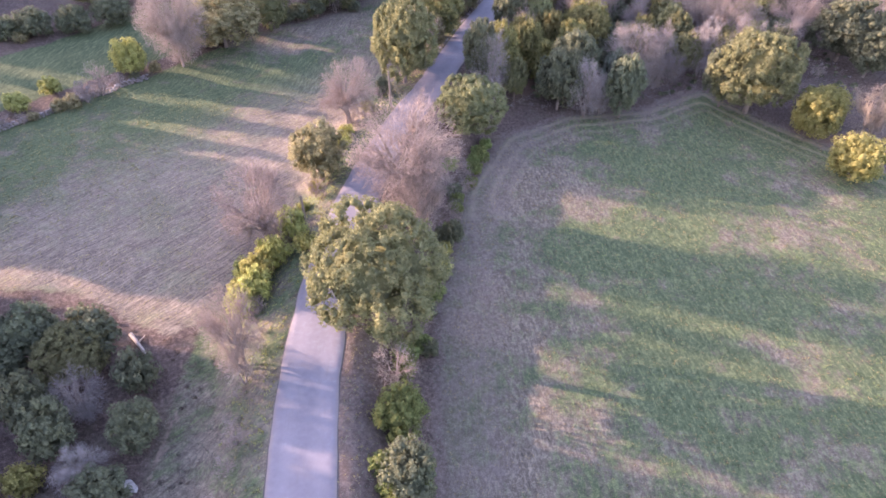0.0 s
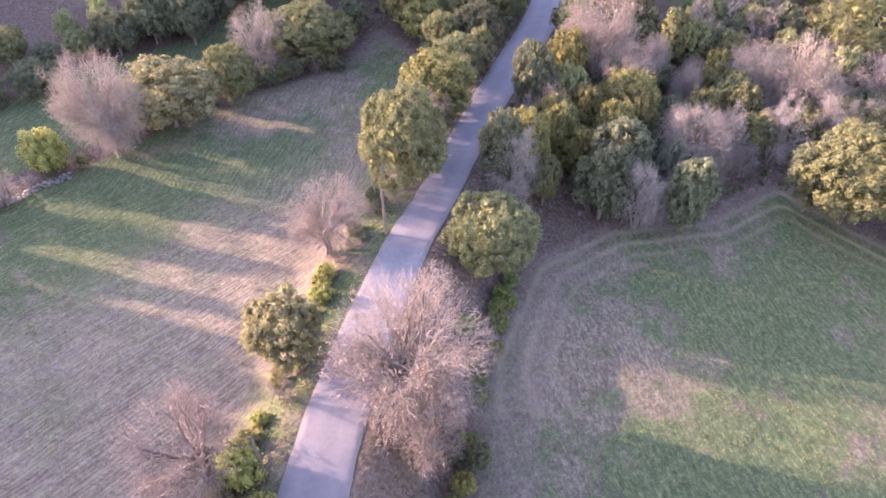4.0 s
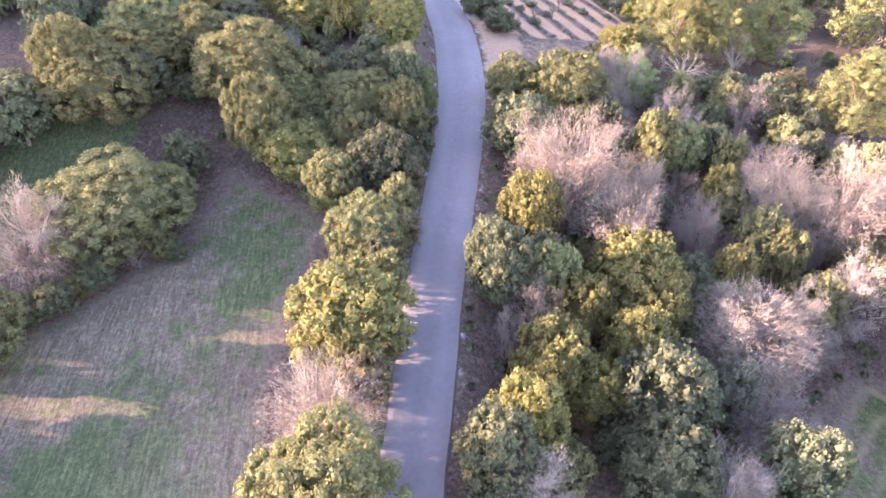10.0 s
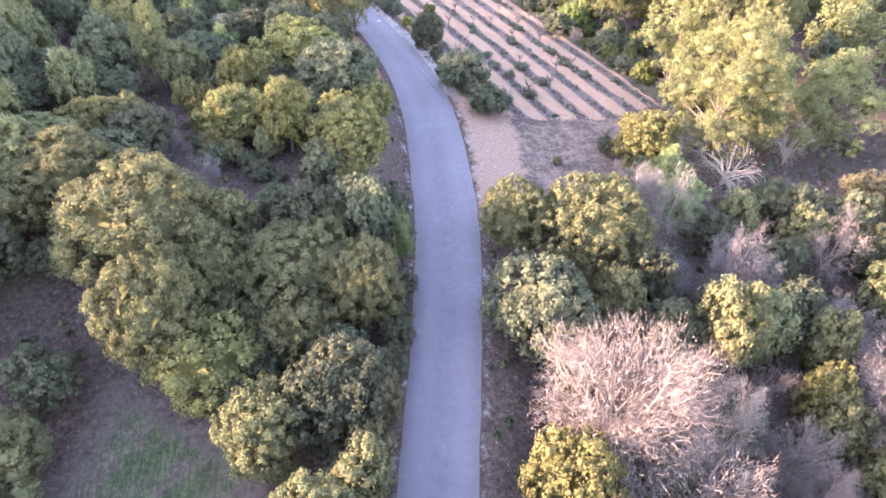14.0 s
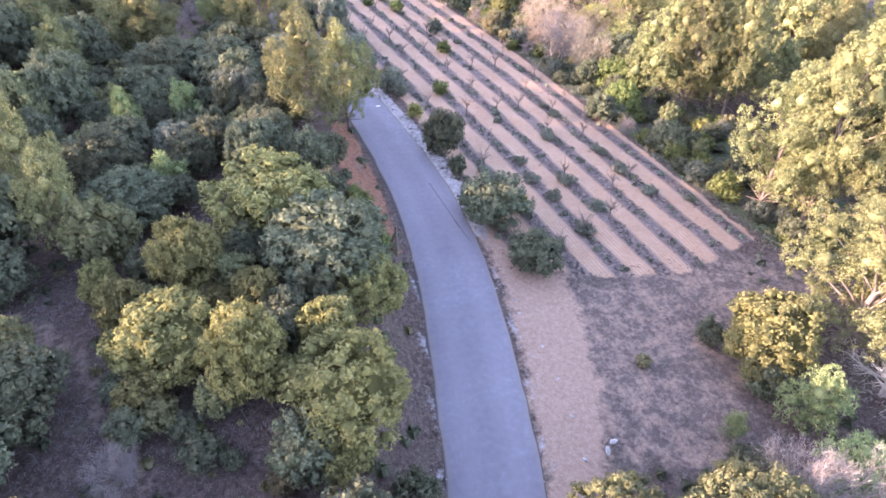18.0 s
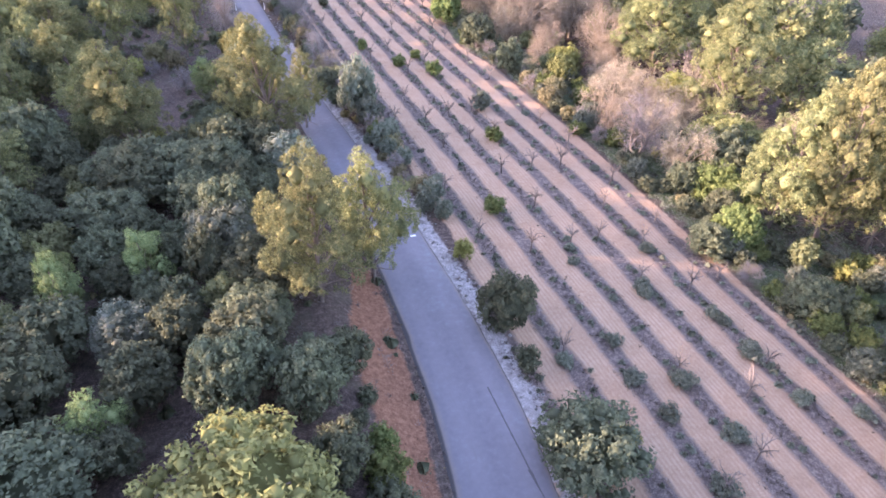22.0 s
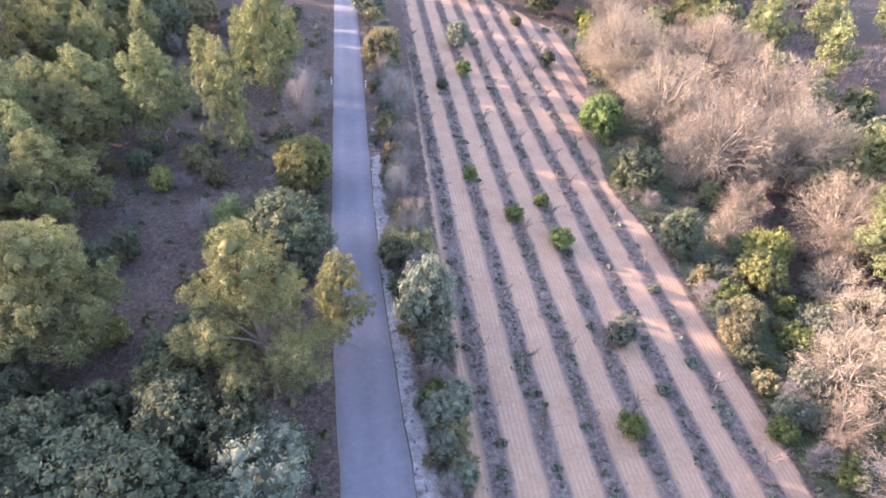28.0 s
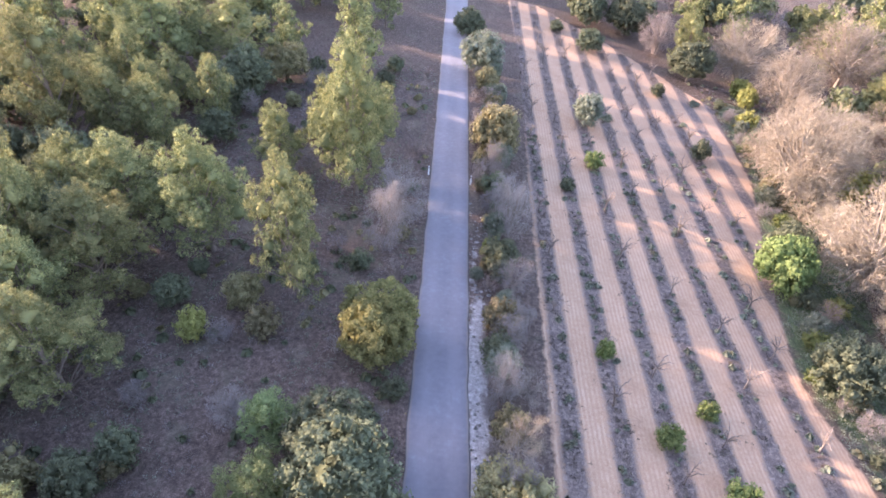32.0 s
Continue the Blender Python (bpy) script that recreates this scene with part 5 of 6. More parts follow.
plant("oak_yellow", 9.6, 208.8, 2.61, 1.11)
plant("oak_dark", 8.7, 200.7, 2.84, 0.88)
plant("shrub", -3.0, 198.2, 1.4, 1.4)
plant("bare_grey", 7.6, 221.0, 2.27, 1.41)
plant("olive", -12.4, 253.5, 3.37, 0.82)
plant("pine", -18.2, 251.4, 4.67, 0.75)
plant("shrub_olive", 3.0, 187.8, 0.98)
plant("pine_young", 6.2, 196.8, 2.41, 0.83)
plant("pine", 15.1, 188.7, 2.2, 1.3)
# orchard bushes
plant("green", 26.8, 242.2, 1.28)
plant("shrub", 23.7, 236.2, 0.93)
plant("green", 29.8, 206.1, 1.08)
plant("green", 32.9, 209.0, 0.88)
plant("green", 33.7, 202.3, 1.25)
plant("shrub", 37.6, 267.6, 1.23)
plant("shrub", 40.2, 249.3, 1.21, 1.4)
plant("green", 26.0, 212.8, 0.81, 1.4)
plant("greyleaf", 26.6, 253.6, 2.33)
plant("cushion", 29.3, 255.9, 0.95)
plant("greyleaf", 36.1, 190.4, 1.36)
plant("green", 34.6, 182.0, 1.07)
plant("green", 29.3, 168.3, 1.11)
plant("cushion", 23.1, 174.5, 0.78)
plant("cushion", 26.1, 175.1, 0.66)
plant("cushion", 40.4, 162.8, 0.58)
plant("cushion", 40.3, 160.2, 0.78)
plant("cushion", 37.3, 155.9, 0.89)
plant("cushion", 41.0, 152.0, 0.74)
plant("cushion", 42.8, 174.1, 0.6)
plant("cushion", 33.7, 161.6, 0.62)
plant("cushion", 33.2, 160.0, 0.6)
plant("cushion", 40.8, 196.8, 0.6)
plant("cushion", 41.2, 188.5, 0.66)
plant("cushion", 38.0, 185.6, 0.69)
plant("shrub", 28.3, 281.5, 2.28)
plant("shrub", 23.0, 288.5, 1.26)
plant("cushion", 42.9, 266.6, 0.81)
plant("cushion", 39.9, 258.5, 0.6)
plant("cushion", 37.1, 155.3, 0.87)
plant("cushion", 41.3, 151.1, 0.74)
plant("cushion", 41.4, 147.9, 1.07)
plant("cushion", 41.8, 143.5, 0.83)
plant("cushion", 45.3, 141.6, 0.74)
plant("cushion", 34.7, 146.7, 1.0)
plant("cushion", 31.5, 147.6, 0.83)
plant("cushion", 32.2, 144.5, 0.87)
plant("cushion", 35.6, 142.3, 0.94)
plant("cushion", 32.5, 139.3, 1.09)
plant("cushion", 29.2, 138.0, 0.9)
plant("cushion", 31.9, 151.0, 0.79)
plant("cushion", 27.6, 150.1, 0.76)

# ---- the woods beyond, and unseen trees that cast shade ----
forms("far_oak", 4, oak_forms(OAK_DARK, 24, 480, 0.27, 0.12, 0.085, limbs=1))
forms("far_light_oak", 3, oak_forms(OAK, 24, 480, 0.27, 0.12, 0.085, limbs=1))
forms("far_pine", 4, lambda rng: pine_tree(rng, PINE, 9, 0.2, 1300, 0.08, 0.022, dome=0.44))
forms("far_bare", 3, lambda rng: bare_tree(rng, TWIG_PINK, BARK_PINK, 4, 850, 250, 1.0, 0.018))
forms("mid_oak", 4, oak_forms(OAK_DARK, 60, 2300, 0.2, 0.056, 0.038, limbs=3))
forms("mid_light_oak", 3, oak_forms(OAK, 60, 2300, 0.2, 0.056, 0.038, limbs=3))
LOOKS["mid_oak"] = ("tree", "holm_oak", "dark evergreen oak among the scrub")
LOOKS["mid_light_oak"] = ("tree", "holm_oak", "grey-green evergreen oak among the scrub")
LOOKS["pine_small"], LOOKS["bare_small"] = LOOKS["pine"], LOOKS["bare"]
LOOKS["far_oak"] = ("tree", "holm_oak", "dark evergreen oak in the wood, some unseen and added for shade")
LOOKS["far_light_oak"] = ("tree", "holm_oak", "grey-green evergreen oak in the wood, some unseen and added for shade")
LOOKS["far_pine"] = ("tree", "pine_tree", "tall Aleppo pine in the wood, some unseen and added for shade")
LOOKS["far_bare"] = ("tree", "bare_tree", "leafless pinkish tree in the wood")


BEYOND = {}


def beyond(kind, x, y, radius, stretch):
    """A tree of the distant woods or an unseen shade tree: its parts join those of its kind."""
    turn = SEED.uniform(0, 6.283)
    m = np.array(Matrix.LocRotScale((x, y, float(ground_z(x, y)) - 0.02), Euler((0, 0, turn)), (radius, radius, radius * stretch)))
    for k, me in enumerate(KINDS[kind][SEED.integers(len(KINDS[kind]))]):
        co, loops = np.empty(len(me.vertices) * 3, np.float32), np.empty(len(me.loops), np.int32)
        total = np.empty(len(me.polygons), np.int32)
        me.vertices.foreach_get("co", co), me.loops.foreach_get("vertex_index", loops), me.polygons.foreach_get("loop_total", total)
        BEYOND.setdefault((kind, k), []).append((co.reshape(-1, 3) @ m[:3, :3].T + m[:3, 3], loops, total, me.materials[0]))
    PLANTED.append((x, y, radius))


def plant_beyond():
    for (kind, k), pieces in BEYOND.items():
        name = ("woodland_trunks", "woodland_crowns")[k]
        me = bpy.data.meshes.new(name)
        first = np.cumsum([0] + [len(p[0]) for p in pieces])
        verts, loops = np.concatenate([p[0] for p in pieces]), np.concatenate([p[1] + o for p, o in zip(pieces, first)])
        total = np.concatenate([p[2] for p in pieces])
        me.vertices.add(len(verts)), me.loops.add(len(loops)), me.polygons.add(len(total))
        me.vertices.foreach_set("co", verts.astype(np.float32).ravel())
        me.loops.foreach_set("vertex_index", loops.astype(np.int32))
        me.polygons.foreach_set("loop_start", np.concatenate([[0], np.cumsum(total)[:-1]]).astype(np.int32))
        me.update(calc_edges=True)
        me.materials.append(pieces[0][3])
        tagged(new(name, me), LOOKS[kind][2] + (", many stems" if k == 0 else ", many crowns"), "woodland", kind="stuff")


def wood(count, x0, x1, y0, y1, kinds, small, large, keep, gap=0.75, tall=(1.0, 1.2), far=False):
    made = tries = 0
    while made < count and tries < count * 40:
        tries += 1
        x, y, r = SEED.uniform(x0, x1), SEED.uniform(y0, y1), SEED.uniform(small, large)
        if not keep(x, y) or any((x - a) ** 2 + (y - b) ** 2 < (gap * (r + c)) ** 2 for a, b, c in PLANTED):
            continue
        (beyond if far else plant)(kinds[SEED.integers(len(kinds))], round(x, 1), round(y, 1), r, SEED.uniform(*tall))
        made += 1


def path_side(x, y):
    """Keeps the small woodland path in the south-west clear."""
    return abs(x + 18.5 + 0.12 * (y - 25)) < 2.6 and y < 36


def open_land(x, y):
    px, py = np.array([x]), np.array([y])
    return max(float(inside(px, py, p, 2.0)[0]) for p in (FIELD_EAST, FIELD_WEST, FIELD_FAR, FIELD_SMALL, ORCHARD, DRIVE)) > 0.05 or abs(x - float(road_x(y))) < 7 or path_side(x, y)


def sunny_gap(x, y):
    """Lanes towards the low sun that the added western shade trees leave open."""
    lane = y + 0.3 * x
    return 23 < lane < 34 or 45 < lane < 71


def west(x, y):
    return not open_land(x, y) and (y > 138 or x > -28) and x < float(road_x(y)) - 26


# an unseen belt, added and stretched tall to shade the oaks east of it
wood(26, -76, -52, 138, 205, ("far_oak", "far_pine", "far_oak"), 3.2, 4.2, west, 0.5, (2.0, 2.4), True)
# dense and tall enough to shade the orchard; its western part is unseen
wood(50, -30, -4, 118, 216, ("mid_oak", "mid_oak", "mid_light_oak", "pine_small"), 2.0, 3.0, west, 0.5, (1.3, 1.75), True)
wood(85, -64, -28, 118, 216, ("far_oak", "far_oak", "far_light_oak", "far_pine"), 2.2, 3.2, west, 0.5, (1.45, 1.9), True)
wood(40, -32, -13, 186, 250, ("pine_small", "pine_small", "mid_oak"), 2.0, 2.8, lambda x, y: not open_land(x, y), 0.5, (1.0, 1.35), True)
wood(95, -56, 12, 186, 320, ("far_pine", "far_pine", "far_oak"), 2.5, 3.3, lambda x, y: not open_land(x, y) and (y > 246 or x < -30), 0.45, (0.95, 1.3), True)
wood(50, 62, 100, 150, 230, ("far_pine", "far_pine", "far_oak", "far_bare"), 2.6, 4.0, lambda x, y: not open_land(x, y), 0.52, (1.0, 1.2), True)
wood(60, 60, 92, 196, 310, ("far_bare", "far_bare", "far_pine", "far_light_oak"), 2.2, 3.4, lambda x, y: not open_land(x, y), 0.48, (1.0, 1.2), True)
wood(80, 47, 112, 70, 320, ("far_pine", "far_oak", "far_bare", "far_bare"), 2.4, 4.0, lambda x, y: not open_land(x, y) and (x > 66 or y > 262 or (x > 58 and y < 110)), 0.55, (1.0, 1.2), True)
wood(26, 12, 60, 285, 325, ("far_pine", "far_oak", "far_bare"), 2.4, 3.4, lambda x, y: not open_land(x, y), 0.65, (1.0, 1.2), True)
# the thicket carried on out of view, stretched tall to shade the road
wood(40, -64, -33, -10, 34, ("mid_oak", "mid_light_oak", "mid_oak"), 2.2, 3.6, lambda x, y: not open_land(x, y), 0.55, (1.5, 1.9), True)
wood(22, -34, -19, 6, 32, ("mid_oak", "shrub", "mid_oak"), 1.2, 2.0, lambda x, y: not open_land(x, y), 0.5, (0.9, 1.2))
# from here west: unseen trees, added to shade the field between the sunny lanes
wood(30, -92, -57, 28, 70, ("far_oak", "far_light_oak"), 2.8, 3.9, lambda x, y: not open_land(x, y) and not sunny_gap(x, y), 0.55, (1.2, 1.5), True)
wood(44, -125, -40, 76, 150, ("far_oak", "far_light_oak", "far_pine"), 2.6, 4.0, lambda x, y: not open_land(x, y) and (x < -80 or y > 138) and not sunny_gap(x, y), 0.6, (1.3, 1.7), True)
wood(24, -100, -62, 46, 76, ("far_oak", "far_light_oak"), 3.2, 4.4, lambda x, y: not open_land(x, y) and not sunny_gap(x, y), 0.6, (1.7, 2.2), True)
wood(5, -94, -75, 90, 112, ("far_oak", "far_light_oak"), 3.0, 4.0, lambda x, y: not open_land(x, y), 0.9, (1.5, 1.9), True)
# closes the one lane whose strip of field lies in shade
wood(18, -96, -62, 50, 78, ("far_oak", "far_light_oak"), 3.2, 4.4, lambda x, y: not open_land(x, y) and 33 < y + 0.3 * x < 47, 0.42, (1.9, 2.3), True)
# three thin unseen trees, added to cut shade streaks into the sunlit lane
for lane in (52.0, 57.5, 63.0):
    beyond("far_oak", -72.0, lane + 21.6, 1.5, 3.9)
wood(5, -105, -74, 76, 112, ("far_oak", "far_bare"), 3.2, 4.2, lambda x, y: not open_land(x, y) and not sunny_gap(x, y), 1.0, (1.4, 1.8), True)
wood(46, -12, 18, 138, 188, ("mid_oak", "mid_oak", "mid_light_oak", "shrub"), 1.3, 2.5, lambda x, y: not open_land(x, y) and float(road_x(y)) - 30 < x < float(road_x(y)) - 6, 0.52)
wood(56, -18, 10, 186, 262, ("mid_oak", "shrub", "shrub_olive", "bare_grey", "shrub"), 0.7, 1.7, lambda x, y: not open_land(x, y), 0.6)
wood(46, 47, 70, 158, 268, ("bare_blond",), 2.0, 3.2, lambda x, y: not open_land(x, y) and x > 47.5 + 1.5 * math.sin(y * 0.3), 0.42, (0.95, 1.2))
wood(64, 45, 67, 108, 268, ("shrub_olive", "shrub", "mid_light_oak", "shrub_yellow", "bare_blond"), 0.8, 1.7, lambda x, y: not open_land(x, y), 0.5, far=True)
wood(64, 46, 58, 132, 205, ("shrub", "greyleaf", "green", "shrub_olive", "shrub"), 0.7, 1.6, lambda x, y: not open_land(x, y), 0.34, far=True)
wood(34, 64, 110, 108, 165, ("far_pine", "far_oak", "far_bare", "far_pine"), 2.6, 4.0, lambda x, y: not open_land(x, y), 0.5, (1.0, 1.3), True)
ISLAND = ((6, 76), (9, 90), (14, 104), (18, 112), (30, 116), (46, 112), (52, 90), (46, 78), (36, 80), (28, 75), (18, 73))
OAK_WOOD = ((-9, 112), (-2, 104), (4, 104), (9, 112), (9, 118), (-6, 118))
OAK_KNOLL = ((-1, 126), (8, 121), (13, 122), (14, 135), (10, 141), (2, 140), (-3, 134))


def within(poly):
    return lambda x, y: not open_land(x, y) and float(inside(np.array([x]), np.array([y]), poly, 0.5)[0]) > 0.5


wood(84, 5, 53, 72, 117, ("mid_oak", "mid_light_oak", "bare_grey", "bare_small", "oak_dark"), 1.5, 2.5, within(ISLAND), 0.4, (1.1, 1.6))
wood(12, -10, 10, 103, 121, ("mid_light_oak", "mid_oak"), 1.6, 2.6, within(OAK_WOOD), 0.5)
wood(22, -3, 14, 121, 141, ("oak_yellow", "mid_light_oak", "mid_oak"), 1.1, 1.9, within(OAK_KNOLL), 0.5)


# ---- hedges ----
def hedge(stations, off, step, kinds, small, large, seed, tall=1.0):
    rng, y = np.random.default_rng(seed), stations[0]
    while y < stations[1]:
        x = float(road_x(y)) + off + rng.normal(0, 0.5)
        r = rng.uniform(small, large)
        if not any((x - a) ** 2 + (y - b) ** 2 < (0.45 * (r + min(c, 1.6))) ** 2 for a, b, c in PLANTED):
            plant(kinds[rng.integers(len(kinds))], round(x, 1), round(y, 1), r, tall)
        y += step * rng.uniform(0.7, 1.3)


hedge((34, 68), -5.2, 1.5, ("shrub_yellow", "shrub_yellow", "bare_low", "shrub_yellow", "shrub_olive"), 0.6, 1.2, 42)
hedge((14, 34), -4.6, 1.8, ("bare_low", "shrub_olive", "bare_low"), 0.6, 1.1, 49)
hedge((168, 270), 4.9, 1.1, ("greyleaf", "bare_grey", "shrub_olive", "greyleaf", "shrub", "bare_grey"), 0.9, 1.8, 43, 1.15)
hedge((174, 262), 3.7, 1.3, ("bare_grey", "greyleaf", "shrub_olive", "bare_low", "bare_grey"), 0.5, 0.95, 48)
hedge((166, 262), -4.2, 4.0, ("bare_low", "shrub_olive", "shrub", "bare_low"), 0.5, 1.0, 44)
hedge((63, 78), 6.5, 1.9, ("shrub", "shrub_olive"), 0.8, 1.3, 45)
hedge((70, 103), -4.4, 1.4, ("mid_oak", "mid_light_oak", "shrub_olive"), 1.3, 2.0, 46, 1.5)
hedge((96, 120), -4.2, 2.4, ("mid_oak", "shrub"), 0.9, 1.5, 47)


def hedge_line(points, step, kinds, small, large, seed, spread=0.5, close=0.4, far=False):
    """Shrubs along a line of stations."""
    rng = np.random.default_rng(seed)
    for (ax, ay), (bx, by) in zip(points, points[1:]):
        length, s = math.hypot(bx - ax, by - ay), 0.0
        while s < length:
            x, y = ax + (bx - ax) * s / length + rng.normal(0, spread), ay + (by - ay) * s / length + rng.normal(0, spread)
            r = rng.uniform(small, large)
            if not any((x - a) ** 2 + (y - b) ** 2 < (close * (r + min(c, 1.8))) ** 2 for a, b, c in PLANTED):
                (beyond if far else plant)(kinds[rng.integers(len(kinds))], round(x, 1), round(y, 1), r, 1.0)
            s += step * rng.uniform(0.7, 1.3)


hedge_line(((-3.6, 8), (-3.3, 20), (-2.9, 27), (-1.8, 33.5), (-0.3, 41.5), (1.0, 50), (3.0, 57.5), (5.0, 63)), 1.0, ("green", "green", "shrub", "bare_low", "green", "shrub_yellow"), 0.65, 1.2, 41, 0.3)
EAST_EDGE = ((49.6, 137), (48.2, 151), (46.5, 186), (45.4, 203), (43, 214), (43.6, 221), (45.5, 233), (47.5, 246), (47.3, 267))
hedge_line(EAST_EDGE, 1.5, ("shrub", "shrub_olive", "greyleaf", "green", "bare_grey", "shrub"), 0.6, 1.3, 71, 0.8, far=True)
hedge_line(((-56, 58.5), (-45, 68.5), (-37.5, 77.5), (-29.5, 90.5)), 1.5, ("bare_low", "bare_low", "shrub_olive", "shrub", "bare_grey"), 0.7, 1.4, 72, 0.5, far=True)
hedge_line(((-29.5, 91), (-21, 96.5), (-13.5, 101.5)), 1.8, ("mid_oak", "shrub", "bare_low", "mid_light_oak"), 1.0, 1.8, 73, 0.5)
hedge_line(((-24, 120.5), (-31.5, 116.5), (-36, 109), (-41, 105), (-46, 102), (-50, 97)), 1.9, ("mid_oak", "mid_light_oak", "shrub", "mid_oak"), 1.4, 2.2, 74, 0.5, far=True)
hedge_line(((-32, 119), (-39, 109), (-47, 106), (-54, 99)), 2.6, ("oak_yellow", "mid_light_oak", "pine_young"), 1.6, 2.3, 75, 0.6)
hedge_line(((-50, 97), (-54, 91), (-58, 85.5), (-65, 79)), 2.6, ("shrub", "bare_low", "shrub_olive", "bare_low"), 0.7, 1.3, 76, 0.7, far=True)
plant_beyond()


# ---- low growth that nobody could count ----
def tufts(name, label, mat, xs, ys, radius, blades, long, wide, upright=0.6, tall=0.7, category="plants"):
    """Many small clumps of leaves or blades on the ground, as one mesh."""
    rng = np.random.default_rng(len(name) * 31 + len(xs))
    xs, ys = np.asarray(xs, float), np.asarray(ys, float)
    own = np.repeat(np.arange(len(xs)), blades)
    size = (radius * rng.uniform(0.45, 1.35, len(xs)))[own][:, None]
    d = unit(rng.normal(0, 1, (len(own), 3)))
    d[:, 2] = np.abs(d[:, 2])
    at = np.stack([xs[own], ys[own], ground_z(xs, ys)[own]], 1) + d * size * rng.uniform(0.35, 1.0, (len(own), 1)) * np.array([1, 1, tall])
    axis = unit(d + np.array([0, 0, upright]) + rng.normal(0, 0.5, (len(own), 3)))
    b = unit(np.cross(axis, rng.normal(0, 1, (len(own), 3)))) * wide
    la = long * rng.uniform(0.6, 1.4, (len(own), 1))
    verts = np.stack([at + axis * la, at - 0.6 * axis * la + b, at - 0.6 * axis * la - b], 1).reshape(-1, 3)
    ob = new(name, raw_mesh(name, verts, np.arange(3 * len(own)).reshape(-1, 3), mat))
    return tagged(ob, label, category, kind="stuff")


def scrub(name, label, mat, xs, ys, radius, leaves=20, long=0.11, wide=0.06):
    """Low opaque bushes too many to count: a rough lump each, under a coat of leaves."""
    rng = np.random.default_rng(len(name) * 17 + len(xs))
    xs, ys = np.asarray(xs, float), np.asarray(ys, float)
    verts, faces, base = [], [], 0
    for x, y, z in zip(xs, ys, ground_z(xs, ys)):
        r = radius * rng.uniform(0.4, 1.4)
        v, f = ball(rng, np.zeros(3), r * 0.72, 0.3)
        v[:, 2] = np.maximum(v[:, 2] * 0.8, -0.1) + 0.1 * r
        d = unit(rng.normal(0, 1, (leaves, 3)) + np.array([0, 0, 0.3]))
        d[:, 2] = np.abs(d[:, 2])
        at = d * r * rng.uniform(0.65, 1.1, (leaves, 1)) * np.array([1, 1, 0.85])
        lv, lf = leaf_cloud(rng, at, d, long, wide, 0.6)
        verts += [v + (x, y, z), lv + (x, y, z)]
        faces += [f + base, lf + base + len(v)]
        base += len(v) + len(lv)
    ob = new(name, split_mesh(name, np.concatenate(verts), np.concatenate(faces), mat))
    return tagged(ob, label, "plants", kind="stuff")


def strewn(count, x0, x1, y0, y1, keep, seed):
    """Random places in a stretch of land; keep() takes arrays and says where growth stands."""
    rng = np.random.default_rng(seed)
    x, y = rng.uniform(x0, x1, count), rng.uniform(y0, y1, count)
    ok = keep(x, y)
    return x[ok], y[ok]


def clear(x, y, also=()):
    """Off the road, the fields and the tilled land."""
    ok = np.abs(x - road_x(y)) > road_half(y) + 0.7
    for p in (FIELD_EAST, FIELD_WEST, FIELD_FAR, FIELD_SMALL, ORCHARD, DRIVE, *also):
        ok &= inside(x, y, p, 0.8) < 0.35
    return ok


def patchy(x, y, scale, cut):
    return np.sin(x * scale + 1.7 * np.sin(y * scale * 0.8)) * np.sin(y * scale * 1.1 + 1.3 * np.sin(x * scale * 0.7)) > cut


x, y = strewn(800, -20, 18, 108, 256, lambda x, y: clear(x, y) & (x < road_x(y) - 2.6) & patchy(x, y, 0.5, -0.2), 1)
scrub("undergrowth", "low dark green scrub on the forest floor", OAK_DARK, x, y, 0.5, 36, 0.085, 0.05)
x, y = strewn(500, -20, 18, 108, 256, lambda x, y: clear(x, y) & (x < road_x(y) - 2.6) & patchy(x + 9, y, 0.4, 0.0), 15)
scrub("undergrowth", "low olive-brown scrub on the forest floor", OLIVE, x, y, 0.42, 34, 0.075, 0.045)
x, y = strewn(2600, -20, 18, 104, 262, lambda x, y: clear(x, y) & (x < road_x(y) - 2.6), 2)
tufts("undergrowth", "dry twiggy scrub on the forest floor", TWIG_GREY, x, y, 0.42, 22, 0.17, 0.014, 0.9)
x, y = strewn(5200, -20, 18, 166, 262, lambda x, y: clear(x, y) & (x < road_x(y) - 2.4) & patchy(x + 5, y, 0.5, -0.35), 64)
tufts("undergrowth", "grey-green low scrub on the pine wood floor", GREYLEAF, x, y, 0.4, 15, 0.09, 0.025, 0.6, 0.6)
x, y = strewn(900, 43, 68, 108, 275, lambda x, y: clear(x, y), 3)
scrub("undergrowth", "low grey-green scrub at the wood's edge", LAVENDER, x, y, 0.42, 34, 0.075, 0.045)
x, y = strewn(14000, 41, 62, 126, 275, lambda x, y: clear(x, y) & (inside(x, y, HEATH, 2.0) > 0.3) & patchy(x + 3, y, 0.7, -0.5), 61)
tufts("undergrowth", "low grey-green heath at the orchard edge", LAVENDER, x, y, 0.45, 16, 0.09, 0.032, 0.5, 0.55)
x, y = strewn(2600, 43, 62, 108, 275, lambda x, y: clear(x, y), 62)
tufts("undergrowth", "dry grey brushwood at the orchard edge", TWIG_GREY, x, y, 0.4, 16, 0.15, 0.012, 0.8)
x, y = strewn(600, 43, 68, 108, 275, lambda x, y: clear(x, y) & patchy(x, y, 0.4, -0.1), 4)
scrub("undergrowth", "low olive-brown scrub at the wood's edge", OLIVE, x, y, 0.42, 34, 0.075, 0.045)
x, y = strewn(700, 5, 56, 74, 118, lambda x, y: clear(x, y), 16)
scrub("undergrowth", "low dark green scrub under the oaks", OAK_DARK, x, y, 0.5, 36, 0.085, 0.05)
